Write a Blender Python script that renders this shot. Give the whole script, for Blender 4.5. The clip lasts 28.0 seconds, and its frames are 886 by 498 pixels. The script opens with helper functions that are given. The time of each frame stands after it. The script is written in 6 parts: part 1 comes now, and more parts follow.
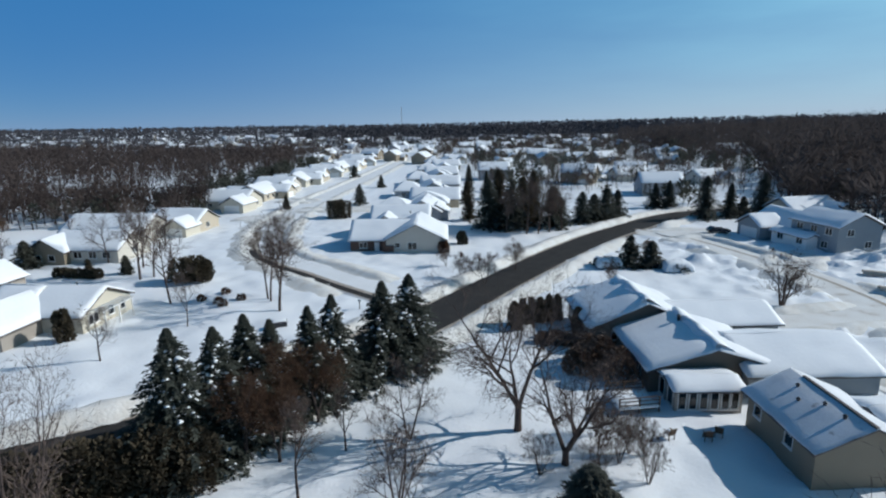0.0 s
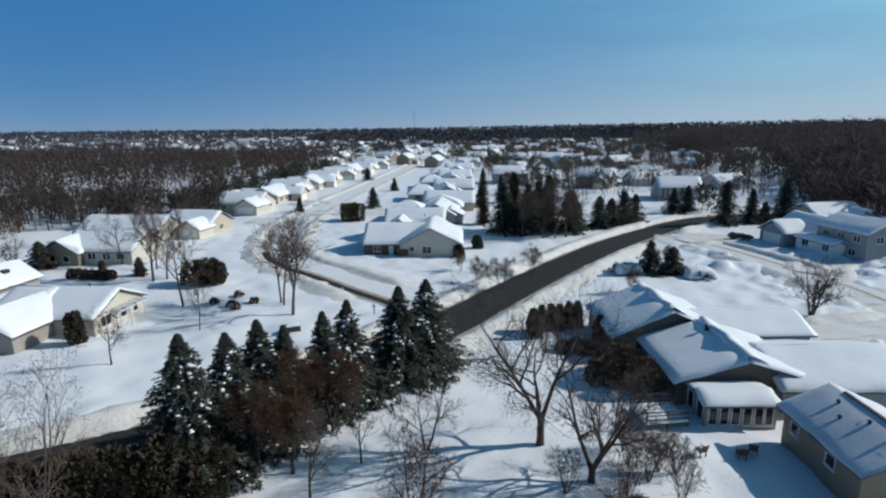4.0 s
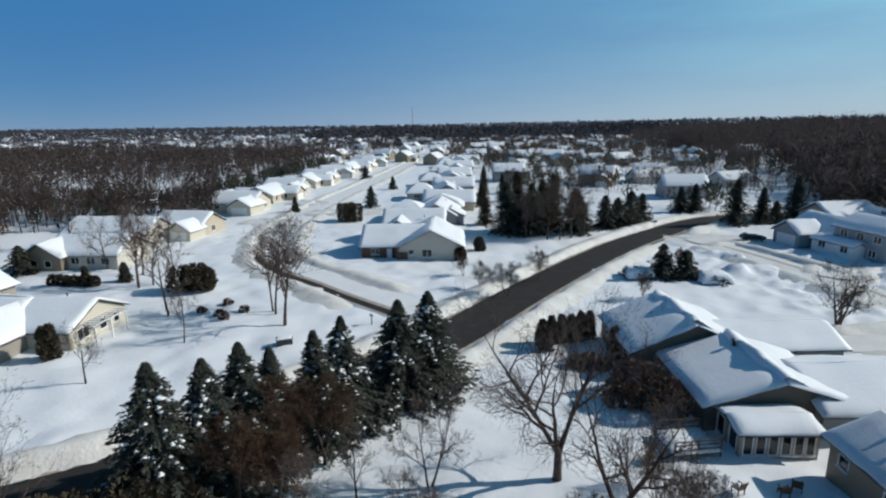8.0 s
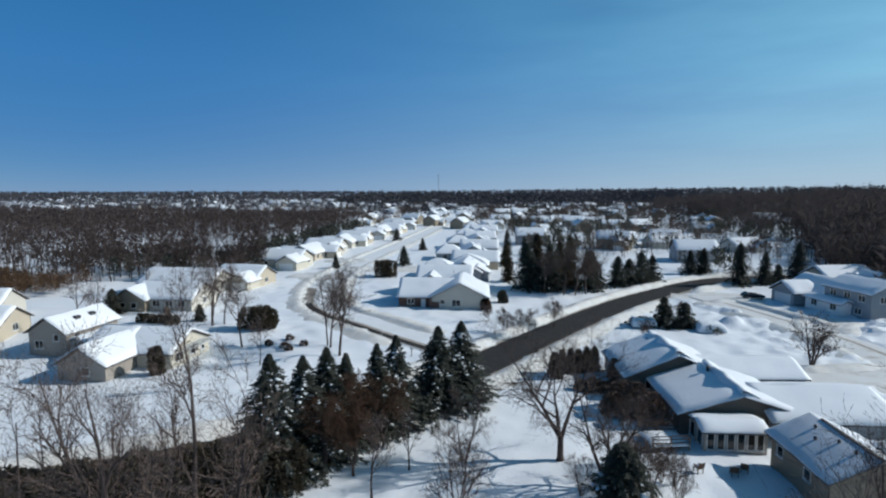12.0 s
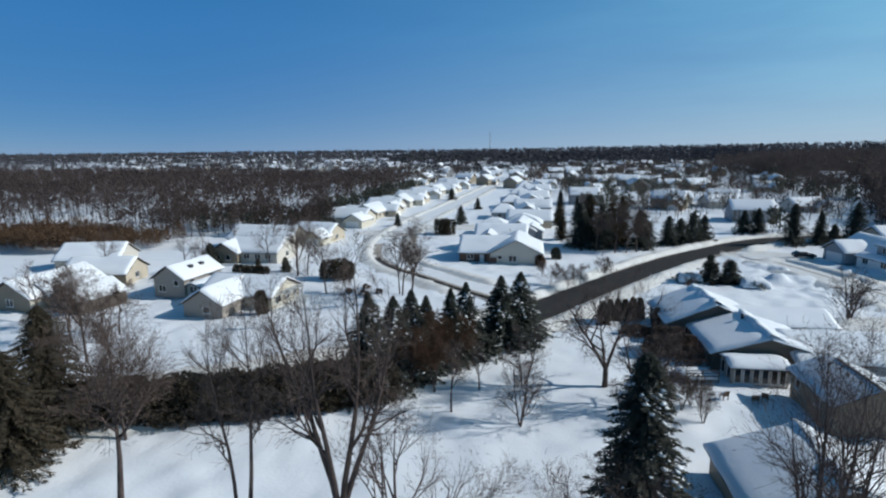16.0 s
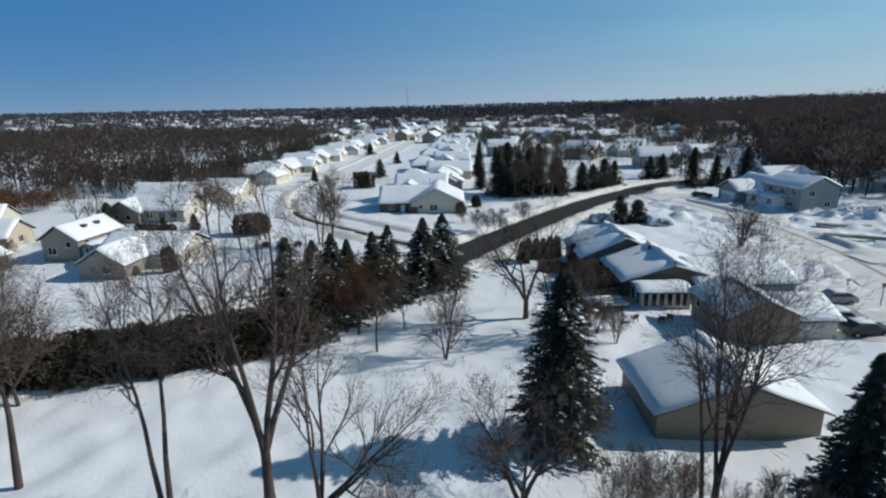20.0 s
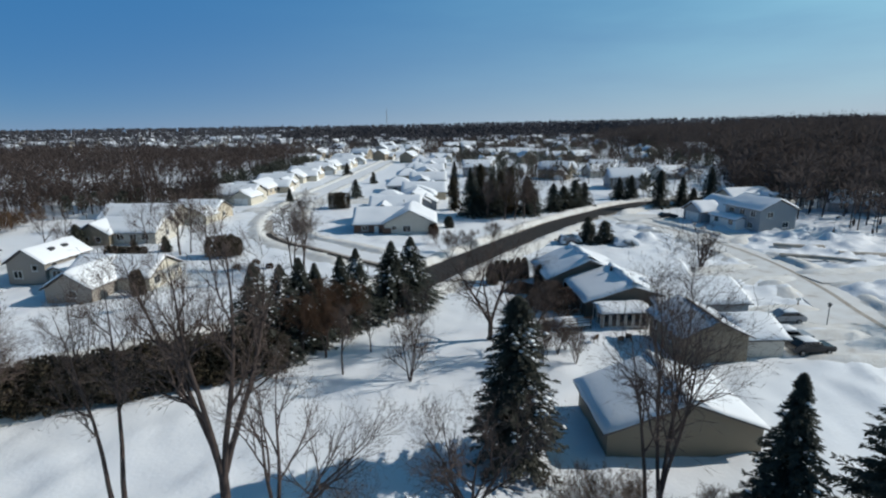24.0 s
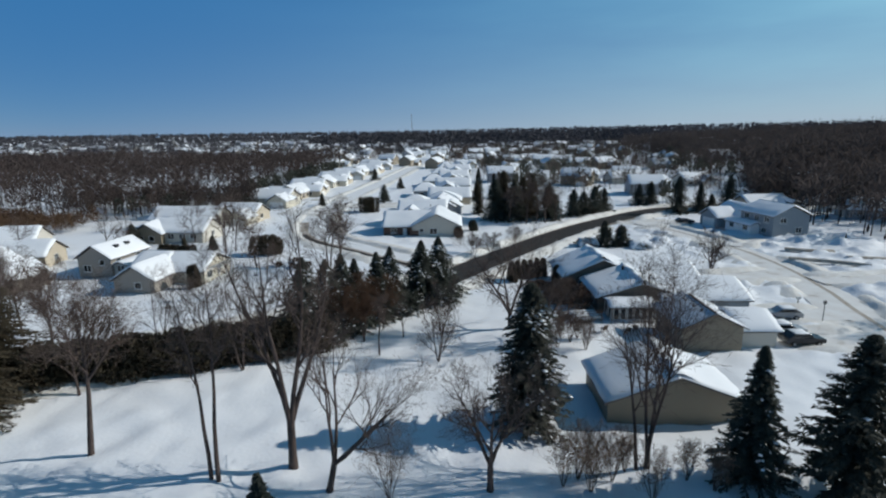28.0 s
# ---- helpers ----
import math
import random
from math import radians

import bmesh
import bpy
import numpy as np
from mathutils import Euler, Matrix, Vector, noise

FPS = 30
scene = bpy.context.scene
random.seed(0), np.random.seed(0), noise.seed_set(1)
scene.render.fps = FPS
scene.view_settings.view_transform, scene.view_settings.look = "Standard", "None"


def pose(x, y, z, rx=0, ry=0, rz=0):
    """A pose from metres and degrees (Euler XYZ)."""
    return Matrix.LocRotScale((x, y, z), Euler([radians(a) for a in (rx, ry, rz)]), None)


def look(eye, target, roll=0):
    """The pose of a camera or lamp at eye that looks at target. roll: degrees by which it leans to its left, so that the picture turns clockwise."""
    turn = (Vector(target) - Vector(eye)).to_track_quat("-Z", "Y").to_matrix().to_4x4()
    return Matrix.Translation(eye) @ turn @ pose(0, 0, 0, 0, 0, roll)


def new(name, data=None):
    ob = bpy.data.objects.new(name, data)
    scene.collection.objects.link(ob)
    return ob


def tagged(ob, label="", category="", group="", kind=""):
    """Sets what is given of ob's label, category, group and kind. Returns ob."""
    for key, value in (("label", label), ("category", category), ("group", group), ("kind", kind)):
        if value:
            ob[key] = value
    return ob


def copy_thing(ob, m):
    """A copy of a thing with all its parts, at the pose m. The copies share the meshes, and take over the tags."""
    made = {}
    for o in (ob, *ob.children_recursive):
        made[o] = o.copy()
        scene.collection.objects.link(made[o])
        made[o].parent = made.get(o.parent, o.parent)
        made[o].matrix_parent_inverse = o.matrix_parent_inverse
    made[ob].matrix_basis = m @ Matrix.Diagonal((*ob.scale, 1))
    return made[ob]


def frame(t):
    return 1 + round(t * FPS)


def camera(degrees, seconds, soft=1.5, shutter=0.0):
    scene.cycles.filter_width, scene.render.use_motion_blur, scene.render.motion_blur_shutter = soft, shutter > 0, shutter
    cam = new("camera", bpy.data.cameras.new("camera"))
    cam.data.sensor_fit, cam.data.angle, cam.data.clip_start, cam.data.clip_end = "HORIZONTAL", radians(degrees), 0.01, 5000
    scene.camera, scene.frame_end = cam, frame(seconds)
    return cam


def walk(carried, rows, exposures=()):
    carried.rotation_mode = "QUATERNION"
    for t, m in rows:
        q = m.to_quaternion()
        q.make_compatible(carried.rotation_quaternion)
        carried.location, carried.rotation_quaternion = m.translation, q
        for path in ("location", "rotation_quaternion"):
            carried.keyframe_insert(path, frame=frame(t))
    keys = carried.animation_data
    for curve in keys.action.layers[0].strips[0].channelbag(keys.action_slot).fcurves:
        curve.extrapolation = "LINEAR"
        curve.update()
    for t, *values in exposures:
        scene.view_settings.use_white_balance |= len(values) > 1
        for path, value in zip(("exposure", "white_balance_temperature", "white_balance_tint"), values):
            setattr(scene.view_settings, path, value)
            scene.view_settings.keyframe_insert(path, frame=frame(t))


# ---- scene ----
cam = camera(79.2, 28.0, soft=2.2)

# time, eye, aim, lean
PATH = [
    (0, (1.43, -1.85, 23.85), (0.98, 46.83, 12.44), -0.80),
    (0.5, (1.46, -1.79, 23.79), (0.85, 46.94, 12.61), -0.77),
    (1, (1.49, -1.85, 23.81), (0.74, 46.91, 12.75), -0.72),
    (1.5, (1.46, -1.85, 23.80), (0.63, 46.92, 12.82), -0.72),
    (2, (1.44, -1.67, 23.78), (0.39, 47.10, 12.80), -0.61),
    (2.5, (1.28, -1.58, 23.81), (-0.07, 47.18, 12.85), -0.82),
    (3, (1.08, -1.40, 23.82), (-0.16, 47.33, 12.69), -0.59),
    (3.5, (0.89, -0.84, 23.64), (-0.65, 47.91, 12.64), -0.58),
    (5.5, (0.35, 0.98, 23.58), (-0.87, 49.64, 12.14), -0.57),
    (6, (0.32, 1.54, 23.58), (-0.90, 50.20, 12.16), -0.55),
    (6.5, (0.24, 2.31, 23.53), (-1.20, 50.97, 12.12), -0.64),
    (7, (0.19, 2.87, 23.59), (-1.04, 51.49, 12.02), -0.63),
    (7.5, (0.15, 3.59, 23.64), (-1.16, 52.26, 12.30), -0.68),
    (8, (0.16, 4.23, 23.64), (-1.20, 52.91, 12.30), -0.71),
    (8.5, (0.13, 4.39, 23.60), (-1.12, 53.07, 12.26), -0.69),
    (9, (0.22, 3.92, 23.52), (-0.77, 52.66, 12.41), -0.62),
    (9.5, (0.19, 2.77, 23.29), (-0.46, 51.63, 12.69), -0.61),
    (10, (0.19, 0.93, 23.04), (-0.41, 49.96, 13.22), -0.67),
    (10.5, (0.07, -1.39, 22.80), (-0.64, 47.77, 13.68), -0.51),
    (11, (0.09, -4.55, 22.70), (-1.00, 44.73, 14.32), -0.56),
    (11.5, (-0.08, -7.51, 23.06), (-2.01, 41.96, 16.05), -0.34),
    (12, (-0.29, -9.75, 23.98), (-3.86, 39.83, 18.57), -0.13),
    (12.5, (-0.49, -11.52, 24.72), (-5.62, 37.95, 19.51), 0.02),
    (13, (-0.53, -13.35, 25.04), (-6.95, 35.90, 19.34), 0.01),
    (13.5, (-0.54, -14.66, 25.25), (-8.14, 34.39, 19.23), -0.22),
    (15.5, (-1.04, -18.64, 25.27), (-9.63, 29.87, 16.73), -0.47),
    (16, (-1.16, -19.28, 25.19), (-9.34, 29.18, 16.01), -0.61),
    (16.5, (-1.27, -19.72, 25.03), (-8.74, 28.66, 14.89), -0.77),
    (17, (-1.31, -19.86, 24.84), (-8.26, 28.49, 14.17), -0.95),
    (17.5, (-1.30, -19.92, 24.49), (-7.30, 28.38, 13.04), -1.07),
    (18, (-1.27, -19.87, 24.19), (-6.31, 28.40, 12.16), -1.23),
    (18.5, (-1.23, -19.72, 23.82), (-5.18, 28.53, 11.31), -1.25),
    (19, (-1.18, -19.48, 23.46), (-4.04, 28.76, 10.62), -1.18),
    (19.5, (-1.05, -19.16, 23.12), (-2.98, 29.08, 10.10), -1.21),
    (20, (-1.03, -18.93, 22.92), (-2.02, 29.36, 9.98), -1.11),
    (20.5, (-0.95, -18.69, 22.85), (-1.28, 29.71, 10.29), -1.00),
    (21, (-0.84, -18.48, 22.97), (-0.86, 30.03, 10.85), -1.13),
    (21.5, (-0.51, -18.26, 23.17), (-0.25, 30.36, 11.48), -0.83),
    (23.5, (0.41, -19.44, 23.88), (0.95, 29.22, 12.39), -1.12),
    (24, (0.56, -20.26, 23.89), (1.45, 28.42, 12.53), -0.79),
    (24.5, (0.61, -21.07, 23.92), (0.98, 27.81, 13.42), -0.86),
    (25, (0.61, -21.84, 24.15), (0.60, 27.05, 13.67), -0.80),
    (25.5, (0.59, -22.74, 24.35), (0.08, 26.15, 13.88), -0.76),
    (26, (0.57, -23.56, 24.43), (-0.20, 25.30, 13.82), -0.72),
    (26.5, (0.54, -24.38, 24.51), (-0.80, 24.49, 14.04), -0.72),
    (27, (0.45, -25.48, 24.52), (-0.52, 23.21, 13.17), -0.67),
    (27.5, (0.32, -26.41, 24.49), (-0.76, 22.39, 13.70), -0.62),
    (28, (0.20, -27.59, 24.66), (-1.08, 21.20, 13.82), -0.79),
]

walk(cam, [(t, look(e, a, r)) for t, e, a, r in PATH], exposures=[(0.0, -0.01, 6350, 10), (3.5, -0.08, 6450, 10), (6.0, -0.04, 6700, 10), (9.0, -0.04, 6700, 10), (10.5, -0.04, 6600, 10), (12.5, -0.01, 6350, 10), (17.0, -0.01, 6350, 10), (18.5, -0.04, 6530, 10), (20.5, -0.05, 6720, 10), (25.0, -0.05, 6740, 10), (28.0, -0.13, 6640, 10)])

# ---- world and sun ----
SUN_EL, SUN_AZ = 31.0, 9.0          # degrees; azimuth counted from +x towards +y
world = bpy.data.worlds.new("winter_sky")
scene.world = world
world.use_nodes = True
wn = world.node_tree
wn.nodes.clear()
sky = wn.nodes.new("ShaderNodeTexSky")
sky.sky_type = "NISHITA"
sky.sun_disc = False
sky.sun_elevation = radians(SUN_EL)
sky.sun_rotation = radians(90 - SUN_AZ)
sky.altitude = 200
sky.air_density, sky.dust_density, sky.ozone_density = 0.6, 0.0, 1.0
wb = wn.nodes.new("ShaderNodeBackground")
wb.inputs["Strength"].default_value = 0.055
wo = wn.nodes.new("ShaderNodeOutputWorld")
deep = wn.nodes.new("ShaderNodeGamma")
deep.inputs["Gamma"].default_value = 2.0
wn.links.new(sky.outputs[0], deep.inputs["Color"])
cold = wn.nodes.new("ShaderNodeMix")
cold.data_type, cold.blend_type = "RGBA", "MULTIPLY"
cold.inputs[0].default_value = 1.0
cold.inputs[7].default_value = (0.030, 0.024, 0.012, 1)
wn.links.new(deep.outputs[0], cold.inputs[6])
clear = wn.nodes.new("ShaderNodeMix")
clear.data_type, clear.blend_type = "RGBA", "ADD"
clear.inputs[0].default_value = 1.0
clear.inputs[7].default_value = (0.60, 3.3, 8.1, 1)
wn.links.new(cold.outputs[2], clear.inputs[6])
# thin high haze, denser towards the sun's side
def world_math(op, a, b):
    n = wn.nodes.new("ShaderNodeMath")
    n.operation = op
    n.use_clamp = op == "DIVIDE"
    wn.links.new(a, n.inputs[0])
    if isinstance(b, float):
        n.inputs[1].default_value = b
    else:
        wn.links.new(b, n.inputs[1])
    return n.outputs[0]


wc = wn.nodes.new("ShaderNodeTexCoord")
sunward = wn.nodes.new("ShaderNodeVectorMath")
sunward.operation = "DOT_PRODUCT"
sunward.inputs[1].default_value = (math.cos(radians(SUN_AZ)), math.sin(radians(SUN_AZ)), 0.0)
wn.links.new(wc.outputs["Generated"], sunward.inputs[0])
veil = world_math("POWER", world_math("DIVIDE", world_math("ADD", sunward.outputs["Value"], 0.42), 1.2), 2.0)
wisp_map = wn.nodes.new("ShaderNodeMapping")
wisp_map.inputs["Scale"].default_value = (1.6, 1.6, 9.0)
wn.links.new(wc.outputs["Generated"], wisp_map.inputs[0])
wisps = wn.nodes.new("ShaderNodeTexNoise")
wisps.inputs["Scale"].default_value, wisps.inputs["Detail"].default_value = 2.2, 6.0
wn.links.new(wisp_map.outputs[0], wisps.inputs["Vector"])
veil = world_math("MULTIPLY", veil, world_math("ADD", wisps.outputs["Fac"], 0.45))
hazed = wn.nodes.new("ShaderNodeMix")
hazed.data_type, hazed.blend_type = "RGBA", "ADD"
wn.links.new(veil, hazed.inputs[0])
wn.links.new(clear.outputs[2], hazed.inputs[6])
hazed.inputs[7].default_value = (2.8, 5.8, 5.0, 1)
# pale ground haze low over the horizon, stronger towards the sun's side
up = wn.nodes.new("ShaderNodeSeparateXYZ")
wn.links.new(wc.outputs["Generated"], up.inputs[0])
low = wn.nodes.new("ShaderNodeMapRange")
low.inputs["From Min"].default_value, low.inputs["From Max"].default_value = 0.0, 1.0
low.inputs["To Min"].default_value, low.inputs["To Max"].default_value = 1.0, 0.0
wn.links.new(up.outputs["Z"], low.inputs["Value"])
side_haze = wn.nodes.new("ShaderNodeMapRange")
side_haze.inputs["From Min"].default_value, side_haze.inputs["From Max"].default_value = -0.45, 0.75
side_haze.inputs["To Min"].default_value, side_haze.inputs["To Max"].default_value = 0.16, 0.92
wn.links.new(sunward.outputs["Value"], side_haze.inputs["Value"])
mist = world_math("MULTIPLY", world_math("POWER", low.outputs[0], 9.5), side_haze.outputs[0])
misty = wn.nodes.new("ShaderNodeMix")
misty.data_type = "RGBA"
wn.links.new(mist, misty.inputs[0])
wn.links.new(hazed.outputs[2], misty.inputs[6])
misty.inputs[7].default_value = (7.6, 9.2, 11.2, 1)
# the bright sky close round the sun
aureole = wn.nodes.new("ShaderNodeVectorMath")
aureole.operation = "DOT_PRODUCT"
aureole.inputs[1].default_value = (math.cos(radians(SUN_EL)) * math.cos(radians(SUN_AZ)), math.cos(radians(SUN_EL)) * math.sin(radians(SUN_AZ)), math.sin(radians(SUN_EL)))
wn.links.new(wc.outputs["Generated"], aureole.inputs[0])
bright = world_math("POWER", world_math("DIVIDE", aureole.outputs["Value"], 1.0), 6.0)
glare = wn.nodes.new("ShaderNodeMix")
glare.data_type, glare.blend_type = "RGBA", "ADD"
wn.links.new(bright, glare.inputs[0])
wn.links.new(misty.outputs[2], glare.inputs[6])
glare.inputs[7].default_value = (3.5, 3.5, 3.2, 1)
# the clear sky deepens towards the zenith
depth = wn.nodes.new("ShaderNodeMapRange")
depth.inputs["From Min"].default_value, depth.inputs["From Max"].default_value = 0.2, 0.75
depth.inputs["To Min"].default_value, depth.inputs["To Max"].default_value = 1.0, 0.36
wn.links.new(up.outputs["Z"], depth.inputs["Value"])
deepened = wn.nodes.new("ShaderNodeVectorMath")
deepened.operation = "SCALE"
wn.links.new(glare.outputs[2], deepened.inputs[0])
wn.links.new(depth.outputs[0], deepened.inputs["Scale"])
wn.links.new(deepened.outputs[0], wb.inputs[0])
wn.links.new(wb.outputs[0], wo.inputs[0])

sun = new("sun", bpy.data.lights.new("sun", "SUN"))
sun.data.energy = 4.0
sun.data.angle = radians(0.53)
sun.data.color = (0.90, 0.905, 0.885)
sun_way = Vector((math.cos(radians(SUN_EL)) * math.cos(radians(SUN_AZ)), math.cos(radians(SUN_EL)) * math.sin(radians(SUN_AZ)), math.sin(radians(SUN_EL))))
sun.matrix_world = look(sun_way * 200, (0, 0, 0))

# ---- materials ----


def material(name, base, rough=0.7, spec=0.3, metal=0.0, vary=0.0, scale=4.0, second=None, bump=0.0, bump_scale=20.0, fine=0.0, random_each=0.0, stretch=None, patch=None, patch_scale=0.6, patch_at=0.55, patch_soft=0.1):
    """A procedural surface: base colour, broad variation towards a second colour, fine grain, patches and relief."""
    m = bpy.data.materials.new(name)
    m.use_nodes = True
    nt = m.node_tree
    n, l = nt.nodes, nt.links
    b = n["Principled BSDF"]
    b.inputs["Roughness"].default_value = rough
    b.inputs["Specular IOR Level"].default_value = spec
    b.inputs["Metallic"].default_value = metal
    tc = n.new("ShaderNodeTexCoord")
    mp = n.new("ShaderNodeMapping")
    l.new(tc.outputs["Object"], mp.inputs[0])
    if stretch:
        mp.inputs["Scale"].default_value = stretch
    second = second or tuple(c * 0.55 for c in base)

    def noise_at(s, detail=4.0):
        t = n.new("ShaderNodeTexNoise")
        t.inputs["Scale"].default_value = s
        t.inputs["Detail"].default_value = detail
        l.new(mp.outputs[0], t.inputs["Vector"])
        return t.outputs["Fac"]

    def blend(fac, a, bcol):
        x = n.new("ShaderNodeMix")
        x.data_type = "RGBA"
        l.new(fac, x.inputs[0])
        for v, i in ((a, 6), (bcol, 7)):
            if isinstance(v, tuple):
                x.inputs[i].default_value = (*v, 1)
            else:
                l.new(v, x.inputs[i])
        return x.outputs[2]

    def ramp(fac, lo, hi, top=1.0):
        r = n.new("ShaderNodeMapRange")
        r.inputs["From Min"].default_value, r.inputs["From Max"].default_value = lo, hi
        r.inputs["To Max"].default_value = top
        l.new(fac, r.inputs["Value"])
        return r.outputs[0]

    col = base
    if vary:
        col = blend(ramp(noise_at(scale), 0.35, 0.68, vary), col, second)
    if fine:
        col = blend(ramp(noise_at(scale * 13, 3.0), 0.38, 0.66, fine), col, second)
    if patch:
        col = blend(ramp(noise_at(patch_scale, 5.0), patch_at, patch_at + patch_soft), col, patch)
    if random_each:
        oi = n.new("ShaderNodeObjectInfo")
        gm = n.new("ShaderNodeNewGeometry")
        ad = n.new("ShaderNodeMath")
        ad.operation = "ADD"
        l.new(oi.outputs["Random"], ad.inputs[0])
        l.new(gm.outputs["Random Per Island"], ad.inputs[1])
        fr = n.new("ShaderNodeMath")
        fr.operation = "FRACT"
        l.new(ad.outputs[0], fr.inputs[0])
        col = blend(ramp(fr.outputs[0], 0, 1, random_each), col, second)
    if isinstance(col, tuple):
        b.inputs["Base Color"].default_value = (*col, 1)
    else:
        l.new(col, b.inputs["Base Color"])
    if bump:
        bp = n.new("ShaderNodeBump")
        bp.inputs["Strength"].default_value = min(1.0, bump)
        bp.inputs["Distance"].default_value = 0.05 * max(1.0, bump)
        l.new(noise_at(bump_scale, 6.0), bp.inputs["Height"])
        l.new(bp.outputs[0], b.inputs["Normal"])
    return m


SNOW = material("snow", (0.86, 0.87, 0.88), 0.6, 0.25, vary=0.35, scale=0.25, second=(0.78, 0.80, 0.83), fine=0.2, bump=0.6, bump_scale=3.0)
ROOF_SNOW = material("roof_snow", (0.86, 0.87, 0.88), 0.6, 0.25, vary=0.3, scale=0.4, second=(0.78, 0.80, 0.83), bump=0.5, bump_scale=2.5)
THIN_SNOW = material("thin_snow_on_shingles", (0.80, 0.81, 0.83), 0.65, 0.2, vary=0.5, scale=0.5, second=(0.55, 0.56, 0.58), fine=0.25, bump=0.4, bump_scale=6, patch=(0.20, 0.19, 0.19), patch_scale=0.8, patch_at=0.66, patch_soft=0.10)
BANK_SNOW = material("ploughed_snow", (0.80, 0.79, 0.76), 0.7, 0.2, vary=0.6, scale=0.7, second=(0.62, 0.57, 0.50), fine=0.3, bump=1.6, bump_scale=3.0)
PACKED = material("packed_snow", (0.80, 0.79, 0.77), 0.55, 0.3, vary=0.7, scale=0.35, second=(0.66, 0.62, 0.57), fine=0.3, bump=0.9, bump_scale=3.0, patch=(0.48, 0.42, 0.36), patch_scale=0.35, patch_at=0.62, patch_soft=0.12)
ASPHALT = material("wet_asphalt", (0.030, 0.028, 0.027), 0.8, 0.12, vary=0.5, scale=0.5, second=(0.055, 0.05, 0.046), fine=0.4, bump=0.3, bump_scale=30)
STREET_SNOW = material("trodden_street_snow", (0.84, 0.84, 0.84), 0.6, 0.25, vary=0.5, scale=0.3, second=(0.74, 0.73, 0.71), fine=0.25, bump=0.9, bump_scale=2.5, patch=(0.66, 0.63, 0.59), patch_scale=0.4, patch_at=0.62, patch_soft=0.12)
SLUSH = material("brown_slush", (0.30, 0.24, 0.18), 0.6, 0.3, vary=0.7, scale=0.8, second=(0.55, 0.49, 0.42), fine=0.5, bump=1.0, bump_scale=5)
SHINGLE = material("roof_shingles", (0.16, 0.14, 0.13), 0.85, 0.15, vary=0.5, scale=1.5, fine=0.5, bump=0.5, bump_scale=18)
BARK = material("tree_bark", (0.115, 0.086, 0.076), 0.9, 0.1, vary=0.6, scale=1.5, second=(0.05, 0.038, 0.034), fine=0.5, bump=1.0, bump_scale=14)
TWIG = material("twig_bark", (0.155, 0.115, 0.098), 0.9, 0.1, vary=0.4, scale=1.0, second=(0.075, 0.056, 0.048), random_each=0.5)
TWIG_BROWN = material("brown_twigs", (0.27, 0.19, 0.145), 0.9, 0.1, vary=0.4, scale=0.6, second=(0.17, 0.115, 0.085), random_each=0.5)
WOODS = material("winter_woods", (0.118, 0.088, 0.076), 0.95, 0.05, vary=0.7, scale=0.02, second=(0.066, 0.052, 0.048), random_each=0.45)
# Greyer, bluer than WOODS: distance haze is put into the colour
FAR_WOODS = material("hazy_winter_woods", (0.078, 0.074, 0.080), 0.95, 0.05, vary=0.6, scale=0.008, second=(0.052, 0.050, 0.055), random_each=0.3)
WOODS_DARK = material("dark_winter_woods", (0.105, 0.086, 0.080), 0.95, 0.05, vary=0.6, scale=0.02, second=(0.056, 0.048, 0.047), random_each=0.35)
def let_light_through(m, share):
    """Fine twigs pass part of the light that falls on their far side."""
    nt = m.node_tree
    b = nt.nodes["Principled BSDF"]
    tr = nt.nodes.new("ShaderNodeBsdfTranslucent")
    mx = nt.nodes.new("ShaderNodeMixShader")
    mx.inputs[0].default_value = share
    nt.links.new(b.inputs["Base Color"].links[0].from_socket, tr.inputs["Color"])
    nt.links.new(b.outputs[0], mx.inputs[1])
    nt.links.new(tr.outputs[0], mx.inputs[2])
    nt.links.new(mx.outputs[0], nt.nodes["Material Output"].inputs["Surface"])


let_light_through(WOODS, 0.4)
let_light_through(WOODS_DARK, 0.4)
NEEDLE = material("spruce_needles", (0.088, 0.094, 0.076), 0.8, 0.2, vary=0.5, scale=0.8, second=(0.058, 0.065, 0.054), random_each=0.7)
NEEDLE_DARK = material("pine_needles", (0.095, 0.095, 0.075), 0.8, 0.2, vary=0.5, scale=0.6, second=(0.054, 0.056, 0.045), random_each=0.7)
CEDAR = material("cedar_foliage", (0.112, 0.090, 0.060), 0.85, 0.1, vary=0.6, scale=0.6, second=(0.060, 0.052, 0.038), random_each=0.7)
BROWNLEAF = material("brown_hedge", (0.20, 0.135, 0.10), 0.9, 0.1, vary=0.5, scale=0.8, second=(0.11, 0.072, 0.055), random_each=0.7)
RUST = material("russet_foliage", (0.155, 0.092, 0.060), 0.9, 0.1, vary=0.5, scale=0.8, second=(0.080, 0.050, 0.036), random_each=0.7)
let_light_through(RUST, 0.4)
for m in (NEEDLE, NEEDLE_DARK, CEDAR):
    let_light_through(m, 0.25)
COPPER = material("copper_thicket", (0.135, 0.083, 0.050), 0.9, 0.1, vary=0.6, scale=0.1, second=(0.085, 0.052, 0.034), random_each=0.7)
GLASS = material("window_glass", (0.03, 0.035, 0.04), 0.06, 0.6)
GLASS.node_tree.nodes["Principled BSDF"].inputs["Transmission Weight"].default_value = 0.6
WHITE = material("white_paint", (0.78, 0.77, 0.74), 0.5, 0.3, vary=0.2, scale=2, second=(0.66, 0.65, 0.62))
DARKWOOD = material("weathered_wood", (0.17, 0.11, 0.075), 0.8, 0.15, vary=0.6, scale=3, fine=0.4, bump=0.6, bump_scale=14)
